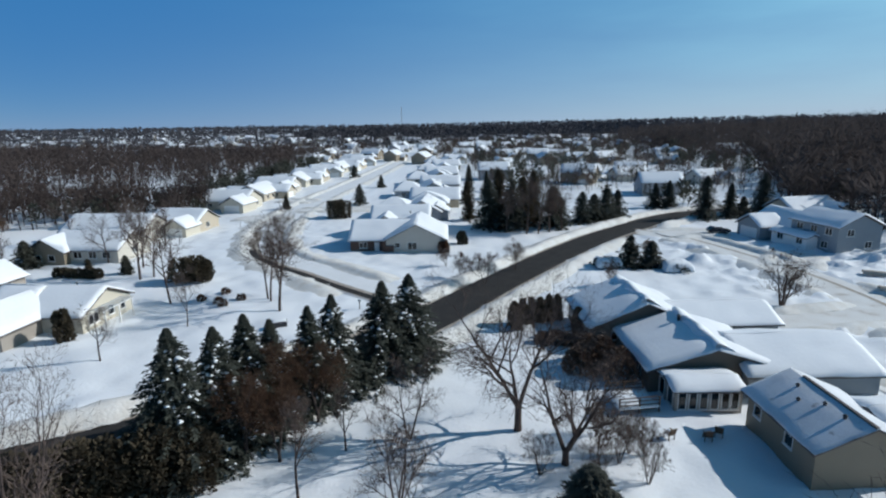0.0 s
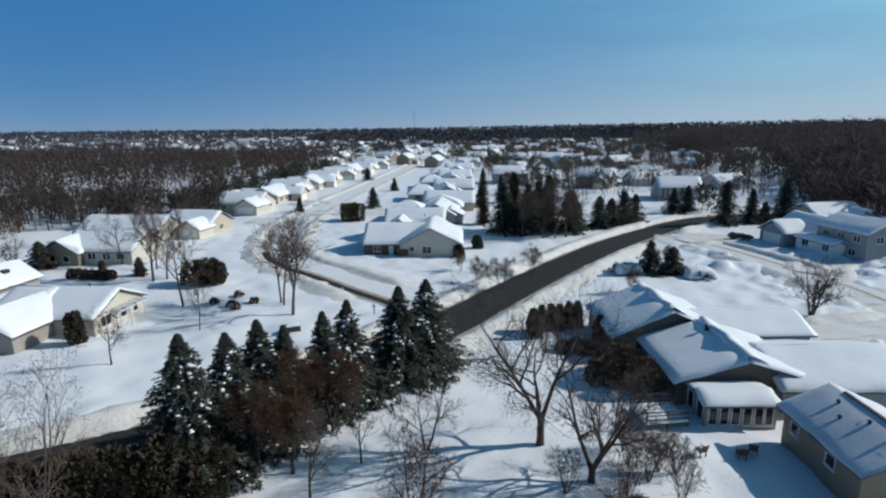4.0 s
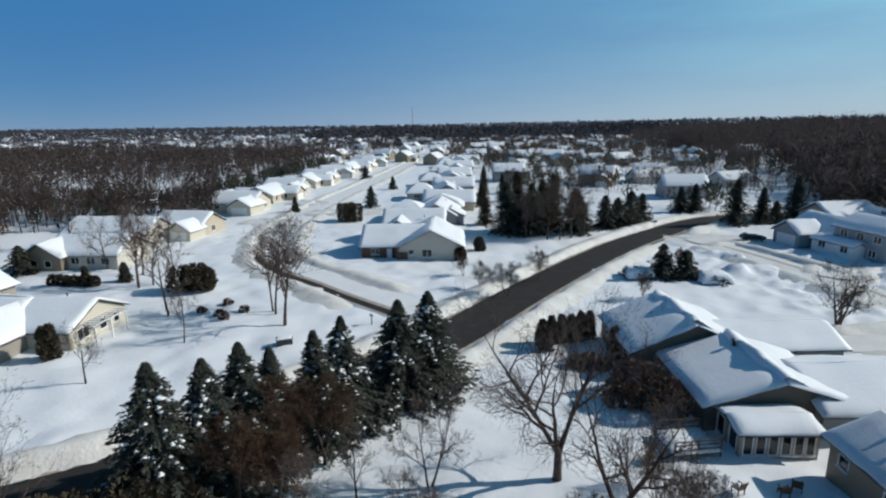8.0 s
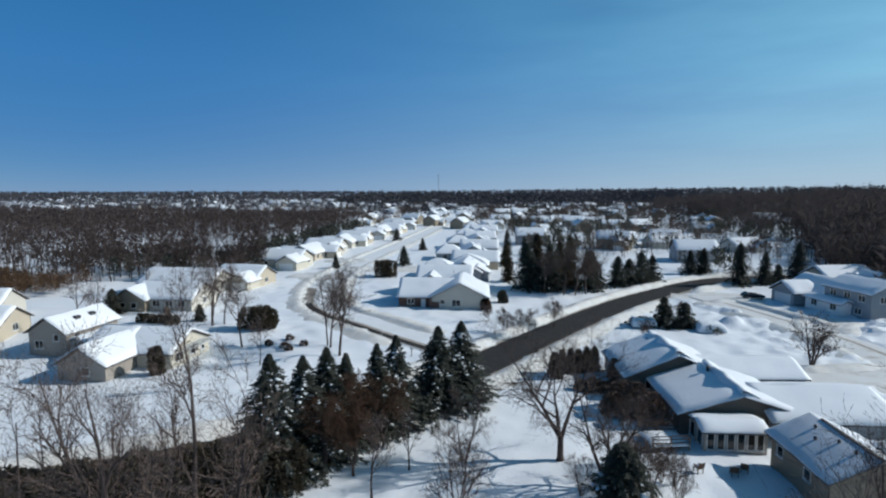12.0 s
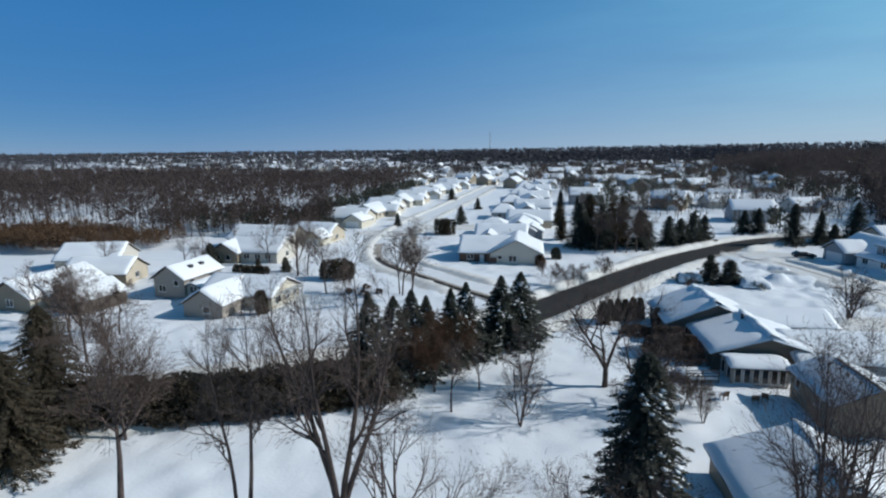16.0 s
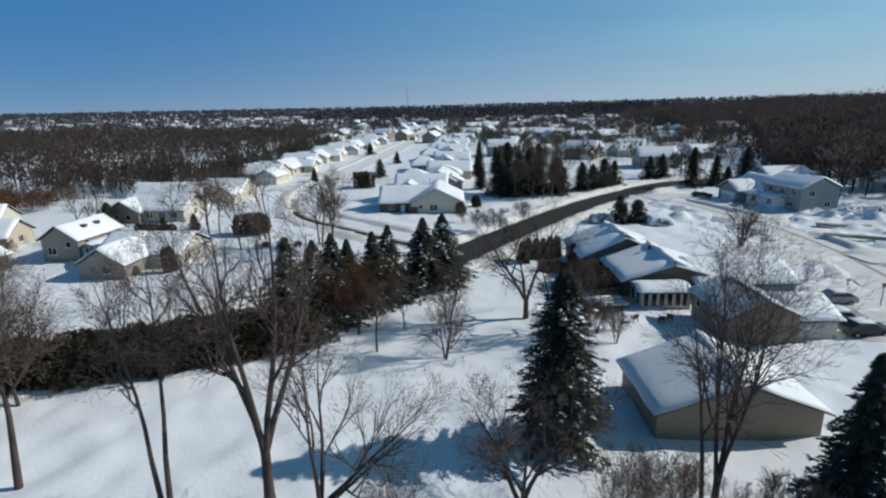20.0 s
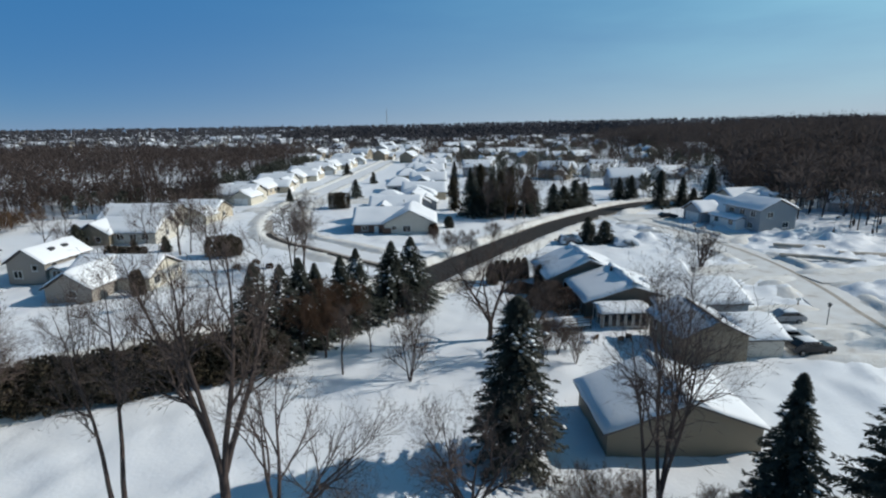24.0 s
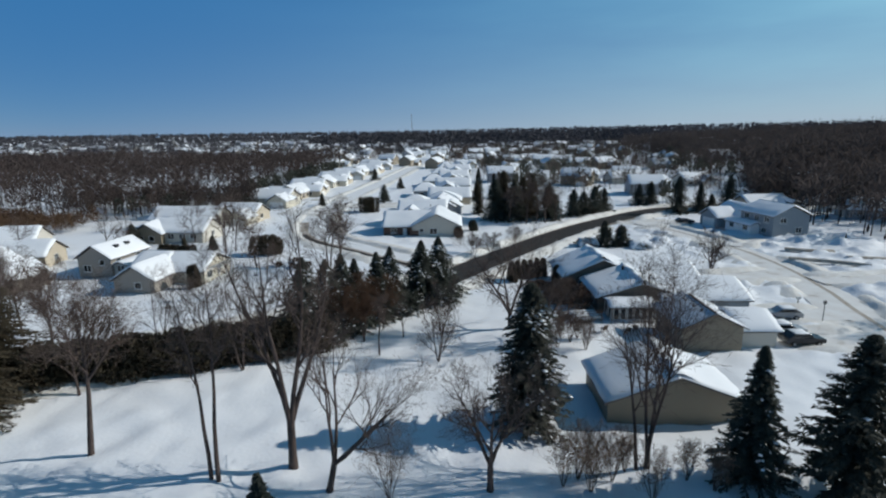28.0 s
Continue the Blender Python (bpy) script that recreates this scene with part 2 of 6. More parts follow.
METAL = material("galvanised_metal", (0.35, 0.36, 0.37), 0.4, 0.5, metal=0.7, vary=0.3, scale=3)
DARKMETAL = material("dark_metal", (0.05, 0.05, 0.055), 0.5, 0.4, metal=0.4, vary=0.2)
RUBBER = material("tyre_rubber", (0.02, 0.02, 0.02), 0.8, 0.2, vary=0.2)
BRICK = material("brick_wall", (0.16, 0.10, 0.08), 0.85, 0.15, vary=0.5, scale=3, fine=0.5, bump=0.6, bump_scale=10)


def siding(name, base):
    """Painted lap siding with shallow shadow lines under each board."""
    m = material(name, base, 0.6, 0.25, vary=0.25, scale=0.8, second=tuple(c * 0.8 for c in base))
    nt = m.node_tree
    w = nt.nodes.new("ShaderNodeTexWave")
    w.wave_type, w.bands_direction, w.wave_profile = "BANDS", "Z", "SAW"
    w.inputs["Scale"].default_value = 1.6
    tc = nt.nodes.new("ShaderNodeTexCoord")
    nt.links.new(tc.outputs["Object"], w.inputs["Vector"])
    bp = nt.nodes.new("ShaderNodeBump")
    bp.inputs["Strength"].default_value, bp.inputs["Distance"].default_value = 0.5, 0.02
    nt.links.new(w.outputs["Fac"], bp.inputs["Height"])
    nt.links.new(bp.outputs[0], nt.nodes["Principled BSDF"].inputs["Normal"])
    return m


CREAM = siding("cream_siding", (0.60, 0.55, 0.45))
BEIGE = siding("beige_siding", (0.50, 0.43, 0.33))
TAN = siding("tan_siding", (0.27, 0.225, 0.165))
GREY = siding("grey_siding", (0.33, 0.33, 0.34))
BLUEGREY = siding("blue_grey_siding", (0.28, 0.31, 0.33))
PALE = siding("pale_siding", (0.56, 0.52, 0.45))
TAUPE = siding("taupe_siding", (0.34, 0.305, 0.265))
# Dark siding: shade on the camera-side gable walls is in this colour
SHADE_OLIVE = siding("shade_olive_siding", (0.15, 0.13, 0.105))

# ---- mesh helpers ----


def mesh_of(name, verts, faces, mat, smooth=False):
    """A mesh from arrays; faces is one array of triangles or quads, or a list of such arrays."""
    groups = faces if isinstance(faces, list) else [faces]
    groups = [np.asarray(f, int) for f in groups if len(f)]
    me = bpy.data.meshes.new(name)
    verts = np.asarray(verts, np.float32)
    me.vertices.add(len(verts))
    me.vertices.foreach_set("co", verts.ravel())
    sizes = np.concatenate([np.full(len(f), f.shape[1]) for f in groups])
    me.loops.add(int(sizes.sum()))
    me.loops.foreach_set("vertex_index", np.concatenate([f.ravel() for f in groups]).astype(np.int32))
    me.polygons.add(len(sizes))
    me.polygons.foreach_set("loop_start", np.concatenate([[0], np.cumsum(sizes)[:-1]]).astype(np.int32))
    if smooth:
        me.polygons.foreach_set("use_smooth", np.ones(len(sizes), bool))
    me.materials.append(mat)
    me.update(calc_edges=True)
    me.validate()
    return me


def part(name, me, parent=None, label=""):
    """Links a mesh as one object, under a thing or a part."""
    ob = new(name, me)
    ob.parent = parent
    return tagged(ob, label) if label else ob


def thing(name, m, label, category, group="", kind=""):
    ob = new(name)
    ob.matrix_world = m
    return tagged(ob, label, category, group, kind)


class Mesh:
    """Collects boxes and prisms into one mesh."""

    def __init__(self):
        self.v, self.f = [], []

    def poly(self, bottom, top):
        n, k = len(self.v), len(bottom)
        self.v += [tuple(p) for p in bottom] + [tuple(p) for p in top]
        self.f.append(tuple(n + i for i in reversed(range(k))))
        self.f.append(tuple(n + k + i for i in range(k)))
        for i in range(k):
            j = (i + 1) % k
            self.f.append((n + i, n + j, n + k + j, n + k + i))
        return self

    def box(self, x0, x1, y0, y1, z0, z1):
        c = [(x0, y0), (x1, y0), (x1, y1), (x0, y1)]
        return self.poly([(x, y, z0) for x, y in c], [(x, y, z1) for x, y in c])

    def weld(self):
        """Joins touching boxes into one body: equal corners become one, faces shared by two boxes go."""
        index, where, seen = {}, [], {}
        for p in self.v:
            k = tuple(round(c, 4) for c in p)
            where.append(index.setdefault(k, len(index)))
        for f in self.f:
            f = tuple(where[i] for i in f)
            seen.setdefault(frozenset(f), []).append(f)
        self.v, self.f = list(index), [s[0] for s in seen.values() if len(s) == 1]
        return self

    def make(self, name, mat, bevel=0.0):
        bm = bmesh.new()
        vs = [bm.verts.new(p) for p in self.v]
        for f in self.f:
            bm.faces.new([vs[i] for i in f])
        bmesh.ops.recalc_face_normals(bm, faces=bm.faces)
        if bevel:
            bmesh.ops.bevel(bm, geom=list(bm.edges), offset=bevel, segments=1, affect="EDGES")
        me = bpy.data.meshes.new(name)
        bm.to_mesh(me)
        bm.free()
        me.materials.append(mat)
        return me


def box_mesh(name, x0, x1, y0, y1, z0, z1, mat, bevel=0.0):
    return Mesh().box(x0, x1, y0, y1, z0, z1).make(name, mat, bevel)


def hash2(ix, iy, seed):
    h = np.sin(ix * 127.1 + iy * 311.7 + seed * 74.7) * 43758.5453
    return h - np.floor(h)


def vnoise(x, y, seed=0):
    """Smooth value noise in 0..1 on arrays."""
    ix, iy = np.floor(x), np.floor(y)
    fx, fy = x - ix, y - iy
    fx, fy = fx * fx * (3 - 2 * fx), fy * fy * (3 - 2 * fy)
    a, b = hash2(ix, iy, seed), hash2(ix + 1, iy, seed)
    c, d = hash2(ix, iy + 1, seed), hash2(ix + 1, iy + 1, seed)
    return a + (b - a) * fx + (c - a) * fy + (a - b - c + d) * fx * fy


def fbm(x, y, seed=0, octaves=4):
    out, amp = 0.0, 0.5
    for o in range(octaves):
        out = out + amp * vnoise(x * 2 ** o, y * 2 ** o, seed + o)
        amp *= 0.5
    return out


# ---- ground and roads ----
def curve_points(knots, step=1.0):
    """A smooth line through knots (x, y), evenly stepped."""
    k = np.array(knots, float)
    k = np.vstack([2 * k[0] - k[1], k, 2 * k[-1] - k[-2]])
    out = []
    for i in range(1, len(k) - 2):
        n = max(2, int(np.linalg.norm(k[i + 1] - k[i]) / step))
        for s in np.arange(n) / n:
            p0, p1, p2, p3 = k[i - 1], k[i], k[i + 1], k[i + 2]
            out.append(0.5 * (2 * p1 + (p2 - p0) * s + (2 * p0 - 5 * p1 + 4 * p2 - p3) * s * s + (3 * p1 - p0 - 3 * p2 + p3) * s ** 3))
    out.append(k[-2])
    return np.array(out)


MAIN = curve_points([(-130, 8), (-80, 14), (-50, 22), (-34, 30), (-22, 37), (-11, 49), (-1, 61.5), (4, 69), (10, 78), (21, 93.3), (33, 108.5), (45, 121), (55, 130.5), (65, 137), (78, 141), (96, 142), (130, 140)])
SIDE = curve_points([(-4, 69), (-8, 72.5), (-14, 78), (-21, 85), (-27.5, 91), (-33.5, 99), (-37.5, 110), (-40.5, 125), (-41.5, 150), (-40.5, 178), (-37.5, 216), (-32, 297), (-25, 420)])
COURT = curve_points([(43, 117), (50, 107), (54.5, 92), (57, 80), (57.5, 66), (55.5, 52), (53, 42), (51, 30), (50, 10), (52, -30)])
ROADS = [(MAIN, 3.9), (SIDE, 3.6), (COURT, 3.4)]


def road_distance(x, y):
    best = np.full(x.shape, 99.0)
    for line, half in ROADS:
        for a, b in zip(line[:-1:3], np.vstack([line[3::3], line[-1:]])[: len(line[:-1:3])]):
            ab = b - a
            sel = (np.abs(x - a[0]) < 14) & (np.abs(y - a[1]) < 14)
            if not sel.any():
                continue
            px, py = x[sel] - a[0], y[sel] - a[1]
            s = np.clip((px * ab[0] + py * ab[1]) / max(ab @ ab, 1e-6), 0, 1)
            d = np.hypot(px - s * ab[0], py - s * ab[1]) - half
            best[sel] = np.minimum(best[sel], d)
    return best


def far_rise(x, y):
    """Low wooded hills in the distance, higher ahead to the right."""
    r = np.hypot(x, y)
    return np.clip((r - 500) / 1500, 0, 1) ** 1.5 * (4 + 14 * np.clip((x + 300) / 1500, 0, 1)) * np.clip((3300 - r) / 700, -1.5, 1)


DRIVES = [[(51, 41), (46, 40.5), (40, 40)], [(50, 32), (44, 32), (37.5, 32.5)], [(56, 62), (48, 60), (40, 59)], [(57.5, 84), (61, 88), (65.5, 93)], [(58, 57), (70, 58), (86, 62)], [(-39, 134), (-47, 136), (-54, 139)], [(-40, 168), (-47, 170), (-53, 172)], [(-42, 150), (-28, 150), (-16, 152)], [(47, 110), (54, 112), (61.5, 110.5)]]


def drive_near(x, y):
    """1 on a cleared driveway, falling to 0 a few metres beside it."""
    best = np.full(x.shape, 99.0)
    for d in DRIVES:
        for (ax, ay), (bx, by) in zip(d[:-1], d[1:]):
            s = np.clip(((x - ax) * (bx - ax) + (y - ay) * (by - ay)) / ((bx - ax) ** 2 + (by - ay) ** 2), 0, 1)
            best = np.minimum(best, np.hypot(x - ax - s * (bx - ax), y - ay - s * (by - ay)))
    return np.clip((4.6 - best) / 1.6, 0, 1)


def ground_z(x, y):
    x, y = np.asarray(x, float), np.asarray(y, float)
    near = np.clip(1.3 - np.hypot(x, y - 50) / 260, 0, 1)
    z = (fbm(x / 9, y / 9, 3, 3) - 0.45) * 0.5 * near + (fbm(x / 2.6, y / 2.6, 11, 3) - 0.45) * 0.66 * near
    yards = np.clip((x - 36) / 8, 0, 1) * np.clip((100 - x) / 20, 0, 1) * np.clip((112 - y) / 15, 0, 1) * np.clip((y + 10) / 15, 0, 1)
    z = z + yards * np.clip(fbm(x / 5.5, y / 4.0, 17, 3) - 0.47, 0, 1) * 5.0
    z = z + yards * np.clip(fbm(x / 1.9, y / 1.9, 19, 3) - 0.43, 0, 1) * 2.2
    street = np.clip(1 - np.abs(x + 39) / 15, 0, 1) * np.clip((y - 105) / 15, 0, 1) * np.clip((310 - y) / 15, 0, 1)
    z = z + street * np.clip(fbm(x / 3.2, y / 3.2, 27, 3) - 0.42, 0, 1) * 2.5
    hill = np.clip((x - 105) / 160, 0, 1) * np.clip((y - 70) / 70, 0, 1) * np.clip((900 - np.hypot(x, y)) / 300, 0, 1)
    cleared = drive_near(x, y)
    return z * (1 - cleared) + 0.08 * cleared + 9.0 * hill ** 1.3 + far_rise(x, y)


def spaced(lo, hi, step, far):
    """Even steps between lo and hi, growing outwards to +-far."""
    core = list(np.arange(lo, hi + 0.01, step))
    s, out = step, core[:]
    while out[-1] < far:
        s *= 1.12
        out.append(out[-1] + s)
    s = step
    while out[0] > -far:
        s *= 1.12
        out.insert(0, out[0] - s)
    return np.array(out)


def build_ground():
    xs, ys = spaced(-80, 90, 0.72, 4300), spaced(-20, 150, 0.72, 4300)
    X, Y = np.meshgrid(xs, ys)
    Z = ground_z(X, Y)
    d = road_distance(X, Y)
    dip = np.clip((1.2 - d) / 1.6, 0, 1)
    Z = Z * (1 - dip) - 0.22 * dip + 0.05
    V = np.stack([X, Y, Z], -1).reshape(-1, 3)
    i = np.arange(len(ys) - 1)[:, None] * len(xs) + np.arange(len(xs) - 1)[None]
    F = np.stack([i, i + 1, i + 1 + len(xs), i + len(xs)], -1).reshape(-1, 4)
    ob = part("ground", mesh_of("ground", V, F, SNOW, True))
    tagged(ob, "deep undisturbed white snow over lawns and fields", "snow ground", kind="structure")


build_ground()


def strip(name, line, offsets, heights, mat, rough=0.0, seed=0, smooth=True, taper=0.0):
    """A band along a line: cross-section points at offsets (left positive) with heights, roughened by noise."""
    t = np.gradient(line, axis=0)
    t /= np.linalg.norm(t, axis=1)[:, None]
    nrm = np.stack([-t[:, 1], t[:, 0]], 1)
    off, h = np.array(offsets, float), np.array(heights, float)
    XY = line[:, None] + nrm[:, None] * off[None, :, None]
    Z = np.broadcast_to(h, XY.shape[:2]).copy()
    if rough:
        edge = (h > h.min() + 0.02)
        wob = (fbm(XY[..., 0] / 1.6, XY[..., 1] / 1.6, seed, 4) - 0.45) * rough + (fbm(XY[..., 0] / 7, XY[..., 1] / 7, seed + 9, 2) - 0.4) * rough
        Z += wob * edge
    if taper:
        run = np.minimum(np.arange(len(line)), np.arange(len(line))[::-1]) / taper
        Z = -0.25 + (Z + 0.25) * np.sqrt(np.clip(run, 0, 1))[:, None]
    V = np.concatenate([XY, Z[..., None]], -1).reshape(-1, 3)
    m, k = XY.shape[:2]
    i = np.arange(m - 1)[:, None] * k + np.arange(k - 1)[None]
    F = np.stack([i, i + k, i + k + 1, i + 1], -1).reshape(-1, 4)
    return part(name, mesh_of(name, V, F, mat, smooth))


tagged(strip("road", MAIN, np.linspace(-4.3, 4.3, 13), 0.02 + 0.06 * (1 - np.linspace(-1, 1, 13) ** 2), ASPHALT), "bare wet dark asphalt road between snow banks", "road", kind="structure")
tagged(strip("road", SIDE, np.linspace(-3.8, 3.8, 11), 0.012 + 0.05 * (1 - np.linspace(-1, 1, 11) ** 2), STREET_SNOW), "side street of packed white snow", "road", kind="structure")
tagged(strip("road", COURT, np.linspace(-3.6, 3.6, 11), 0.007 + 0.05 * (1 - np.linspace(-1, 1, 11) ** 2), PACKED), "snow-packed residential street with tyre tracks", "road", kind="structure")


tagged(strip("slush", SIDE[3:62], np.linspace(1.2, 3.5, 6), 0.075 + 0.0 * np.linspace(0, 1, 6), SLUSH, 0.0), "dark brown slush along the inner edge of the side street", "slush", kind="structure")
tagged(strip("asphalt_strip", SIDE[2:44], np.linspace(2.0, 3.3, 5), 0.085 + 0.0 * np.linspace(0, 1, 5), ASPHALT), "bare asphalt wheel track on the side street", "road", kind="structure")
for side in (-1, 1):
    tagged(strip("slush", MAIN, np.linspace(3.3, 4.0, 4) * side, 0.055 + 0.0 * np.linspace(0, 1, 4), SLUSH), "brown slush along the asphalt edge", "slush", kind="structure")
    if side > 0:
        tagged(strip("slush", COURT, (np.linspace(-0.35, 0.35, 4) + side * 1.0), 0.07 + 0.0 * np.linspace(0, 1, 4), SLUSH), "brown tyre track worn into packed snow", "tyre track", kind="structure")


def banks(line, half, height, seed, skip=()):
    o = np.array([-0.5, 0.0, 0.4, 0.8, 1.3, 1.9, 2.6, 3.4, 4.4])
    h = np.array([-0.05, 0.05, 0.35, 0.7, 0.95, 0.9, 0.65, 0.3, -0.1]) * height
    for side in (1, -1):
        keep = np.array([not any(s == side and np.hypot(p[0] - x, p[1] - y) < r for s, x, y, r in skip) for p in line])
        run = []
        for p, k in list(zip(line, keep)) + [(None, False)]:
            if k:
                run.append(p)
            elif len(run) > 4:
                ln = np.array(run)
                ob = strip("snow_bank", ln, (o + half) * side, h, BANK_SNOW, 0.85 * height, seed + side, taper=4.0)
                tagged(ob, "lumpy ploughed snow bank along the road edge", "snow bank", kind="structure")
                run = []
            else:
                run = []


banks(MAIN, 3.75, 0.9, 21, skip=[(1, -7, 68, 7), (-1, 43, 114, 7), (-1, 38, 108, 4)])
banks(SIDE, 3.3, 0.55, 31, skip=[(1, -6, 70, 6), (-1, -6, 70, 5)])
banks(COURT, 3.4, 0.75, 41, skip=[(1, 44, 115, 6), (-1, 44, 115, 6), (-1, 54, 41, 5), (-1, 52, 32, 4.5), (-1, 56, 62, 4), (1, 58, 80, 4), (1, 56, 56, 4)])

for n, d in enumerate(([(66, 79), (70, 77), (74, 76.5)], [(74, 72.5), (79, 71), (86, 70)], [(61.5, 70), (66, 68), (72, 64)])):
    ln = curve_points(d)
    z = float(np.max(ground_z(ln[:, 0], ln[:, 1]))) + 0.02
    tagged(strip("slush", ln, np.linspace(-0.7, 0.7, 5), z + np.array([-0.5, -0.02, 0.03, -0.02, -0.5]), SLUSH, 0.1, n), "brown bare earth and slush left by the plough", "slush", kind="structure")

# cleared driveways
for n, d in enumerate(DRIVES):
    ln = curve_points(d)
    tagged(strip("driveway", ln, np.linspace(-2.4, 2.4, 7), [0.20] * 7, PACKED, 0.0, n), "driveway of packed snow", "driveway", kind="structure")
    for side in (-1, 1):
        tagged(strip("snow_bank", ln, (np.array([-0.6, 0.2, 1.0, 1.9, 3.0]) + 2.3) * side, np.array([0.1, 0.4, 0.6, 0.45, -0.1]), BANK_SNOW, 0.5, 60 + n, taper=3.0), "shovelled snow heaped beside a driveway", "snow bank", kind="structure")

# ---- houses ----
def soft_slab(corners, thick, soft, seed, bump=0.10, step=0.7, sag=0.0):
    """A blanket of snow on a flat quad: corners eave-left, eave-right, ridge-right, ridge-left; soft names the rounded edges (b, r, t, l)."""
    p0, p1, p2, p3 = [np.array(c, float) for c in corners]
    nu = max(4, int(max(np.linalg.norm(p1 - p0), np.linalg.norm(p2 - p3)) / step))
    nv = max(4, int(np.linalg.norm((p2 + p3 - p0 - p1) / 2) / step))
    # rows bunch near the edges to round them
    def rows(n):
        s = np.linspace(0, 1, n - 1)
        return np.sort(np.concatenate([s, [0.04 / 1, 0.96]]))
    u, v = rows(nu + 1), rows(nv + 1)
    U, V = np.meshgrid(u, v)
    P = ((p0 * (1 - U[..., None]) + p1 * U[..., None]) * (1 - V[..., None]) + (p3 * (1 - U[..., None]) + p2 * U[..., None]) * V[..., None])
    lu, lv = max(np.linalg.norm(p1 - p0), 0.1), max(np.linalg.norm((p2 + p3 - p0 - p1) / 2), 0.1)
    d = np.full(U.shape, 9.0)
    if "l" in soft:
        d = np.minimum(d, U * lu)
    if "r" in soft:
        d = np.minimum(d, (1 - U) * lu)
    if "b" in soft:
        d = np.minimum(d, V * lv)
    if "t" in soft:
        d = np.minimum(d, (1 - V) * lv)
    prof = np.sqrt(np.clip(d / 0.55, 0, 1))
    wob = (fbm(P[..., 0] / 3.4 + seed, P[..., 1] / 3.4 + P[..., 2], seed, 3) - 0.42) * bump * 4.0
    # the ridge is rounded off, the free edges wander a little
    if "t" not in soft:
        wob = wob - 0.17 * np.exp(-(((1 - V) * lv) / 0.45) ** 2)
    away = P - P.mean((0, 1))
    away[..., 2] = 0
    away /= np.maximum(np.linalg.norm(away, axis=-1, keepdims=True), 0.1)
    edge = np.exp(-(d / 0.35) ** 2) * (fbm(P[..., 0] / 1.3 + 7, P[..., 1] / 1.3, seed + 5, 2) - 0.35) * 0.35
    P = P + away * edge[..., None]
    T = np.maximum(0.012, (thick + wob) * (0.12 + 0.88 * prof))
    top = P.copy()
    top[..., 2] += T
    a, b = top.reshape(-1, 3), P.reshape(-1, 3)
    n, k = a.shape[0], U.shape[1]
    m = U.shape[0]
    i = np.arange(m - 1)[:, None] * k + np.arange(k - 1)[None]
    Ft = np.stack([i, i + 1, i + 1 + k, i + k], -1).reshape(-1, 4)
    ring = np.concatenate([np.arange(k), np.arange(1, m) * k + k - 1, (m - 1) * k + np.arange(k - 2, -1, -1), np.arange(m - 2, 0, -1) * k])
    nx = np.roll(ring, -1)
    Fs = np.stack([ring, ring + n, nx + n, nx], -1)
    return np.vstack([a, b]), [Ft, Fs]


def panel(length, height, rise, openings, mat, thick=0.18):
    """A wall with real openings, outside towards -y; rise is the gable above it."""
    g = Mesh()
    xs = sorted({-length / 2, length / 2, *[o[0] - o[2] / 2 for o in openings], *[o[0] + o[2] / 2 for o in openings]})
    zs = sorted({0.0, height, *[o[1] for o in openings if o[1] < height], *[min(height, o[1] + o[3]) for o in openings]})
    for xa, xb in zip(xs[:-1], xs[1:]):
        for za, zb in zip(zs[:-1], zs[1:]):
            cx, cz = (xa + xb) / 2, (za + zb) / 2
            if not any(abs(cx - o[0]) < o[2] / 2 and o[1] < cz < o[1] + o[3] for o in openings):
                g.box(xa, xb, 0, thick, za, zb)
    if rise > 0:
        tri = [(-length / 2, height), (length / 2, height), (0, height + rise)]
        g.poly([(x, 0, z) for x, z in tri], [(x, thick, z) for x, z in tri])
    return g.weld().make("wall", mat)


SILLS = [True]


def fill_opening(root, m, o):
    x, z, w, h, kind = o
    f = 0.07
    if kind == "w":
        g = Mesh()
        g.box(x - w / 2, x + w / 2, -0.03, 0.10, z, z + f).box(x - w / 2, x + w / 2, -0.03, 0.10, z + h - f, z + h)
        g.box(x - w / 2, x - w / 2 + f, -0.03, 0.10, z + f, z + h - f).box(x + w / 2 - f, x + w / 2, -0.03, 0.10, z + f, z + h - f)
        for i in range(1, max(1, round(w / 0.9))):
            xm = x - w / 2 + i * w / max(1, round(w / 0.9))
            g.box(xm - f / 2, xm + f / 2, -0.02, 0.09, z + f, z + h - f)
        win = part("window", g.make("window_frame", WHITE), root)
        win.matrix_basis = m
        pn = part("pane", box_mesh("pane", x - w / 2 + f, x + w / 2 - f, 0.05, 0.07, z + f, z + h - f, GLASS), win)
        if SILLS[0]:
            part("sill", box_mesh("sill", x - w / 2 - 0.06, x + w / 2 + 0.06, -0.09, -0.03, z - 0.06, z, WHITE), win)
    elif kind == "d":
        g = Mesh().box(x - w / 2, x + w / 2, 0.04, 0.10, z, z + h)
        for a, b in ((0.12, 0.42), (0.52, 0.92)):
            for s in (-1, 1):
                g.box(x + s * w * 0.24 - w * 0.17, x + s * w * 0.24 + w * 0.17, 0.02, 0.04, z + h * a, z + h * b)
        dr = part("door", g.make("door", WHITE), root)
        dr.matrix_basis = m
        part("door_handle", box_mesh("door_handle", x + w * 0.36, x + w * 0.43, -0.03, 0.02, z + 0.95, z + 1.05, METAL), dr)
    else:
        gd = part("garage_door", box_mesh("garage_door", x - w / 2, x + w / 2, 0.08, 0.12, z, z + h, WHITE), root)
        gd.matrix_basis = m
        for r in range(4):
            part("panel", box_mesh("panel", x - w / 2 + 0.03, x + w / 2 - 0.03, 0.05, 0.079, z + h * r / 4 + 0.02, z + h * (r + 1) / 4 - 0.02, WHITE), gd)


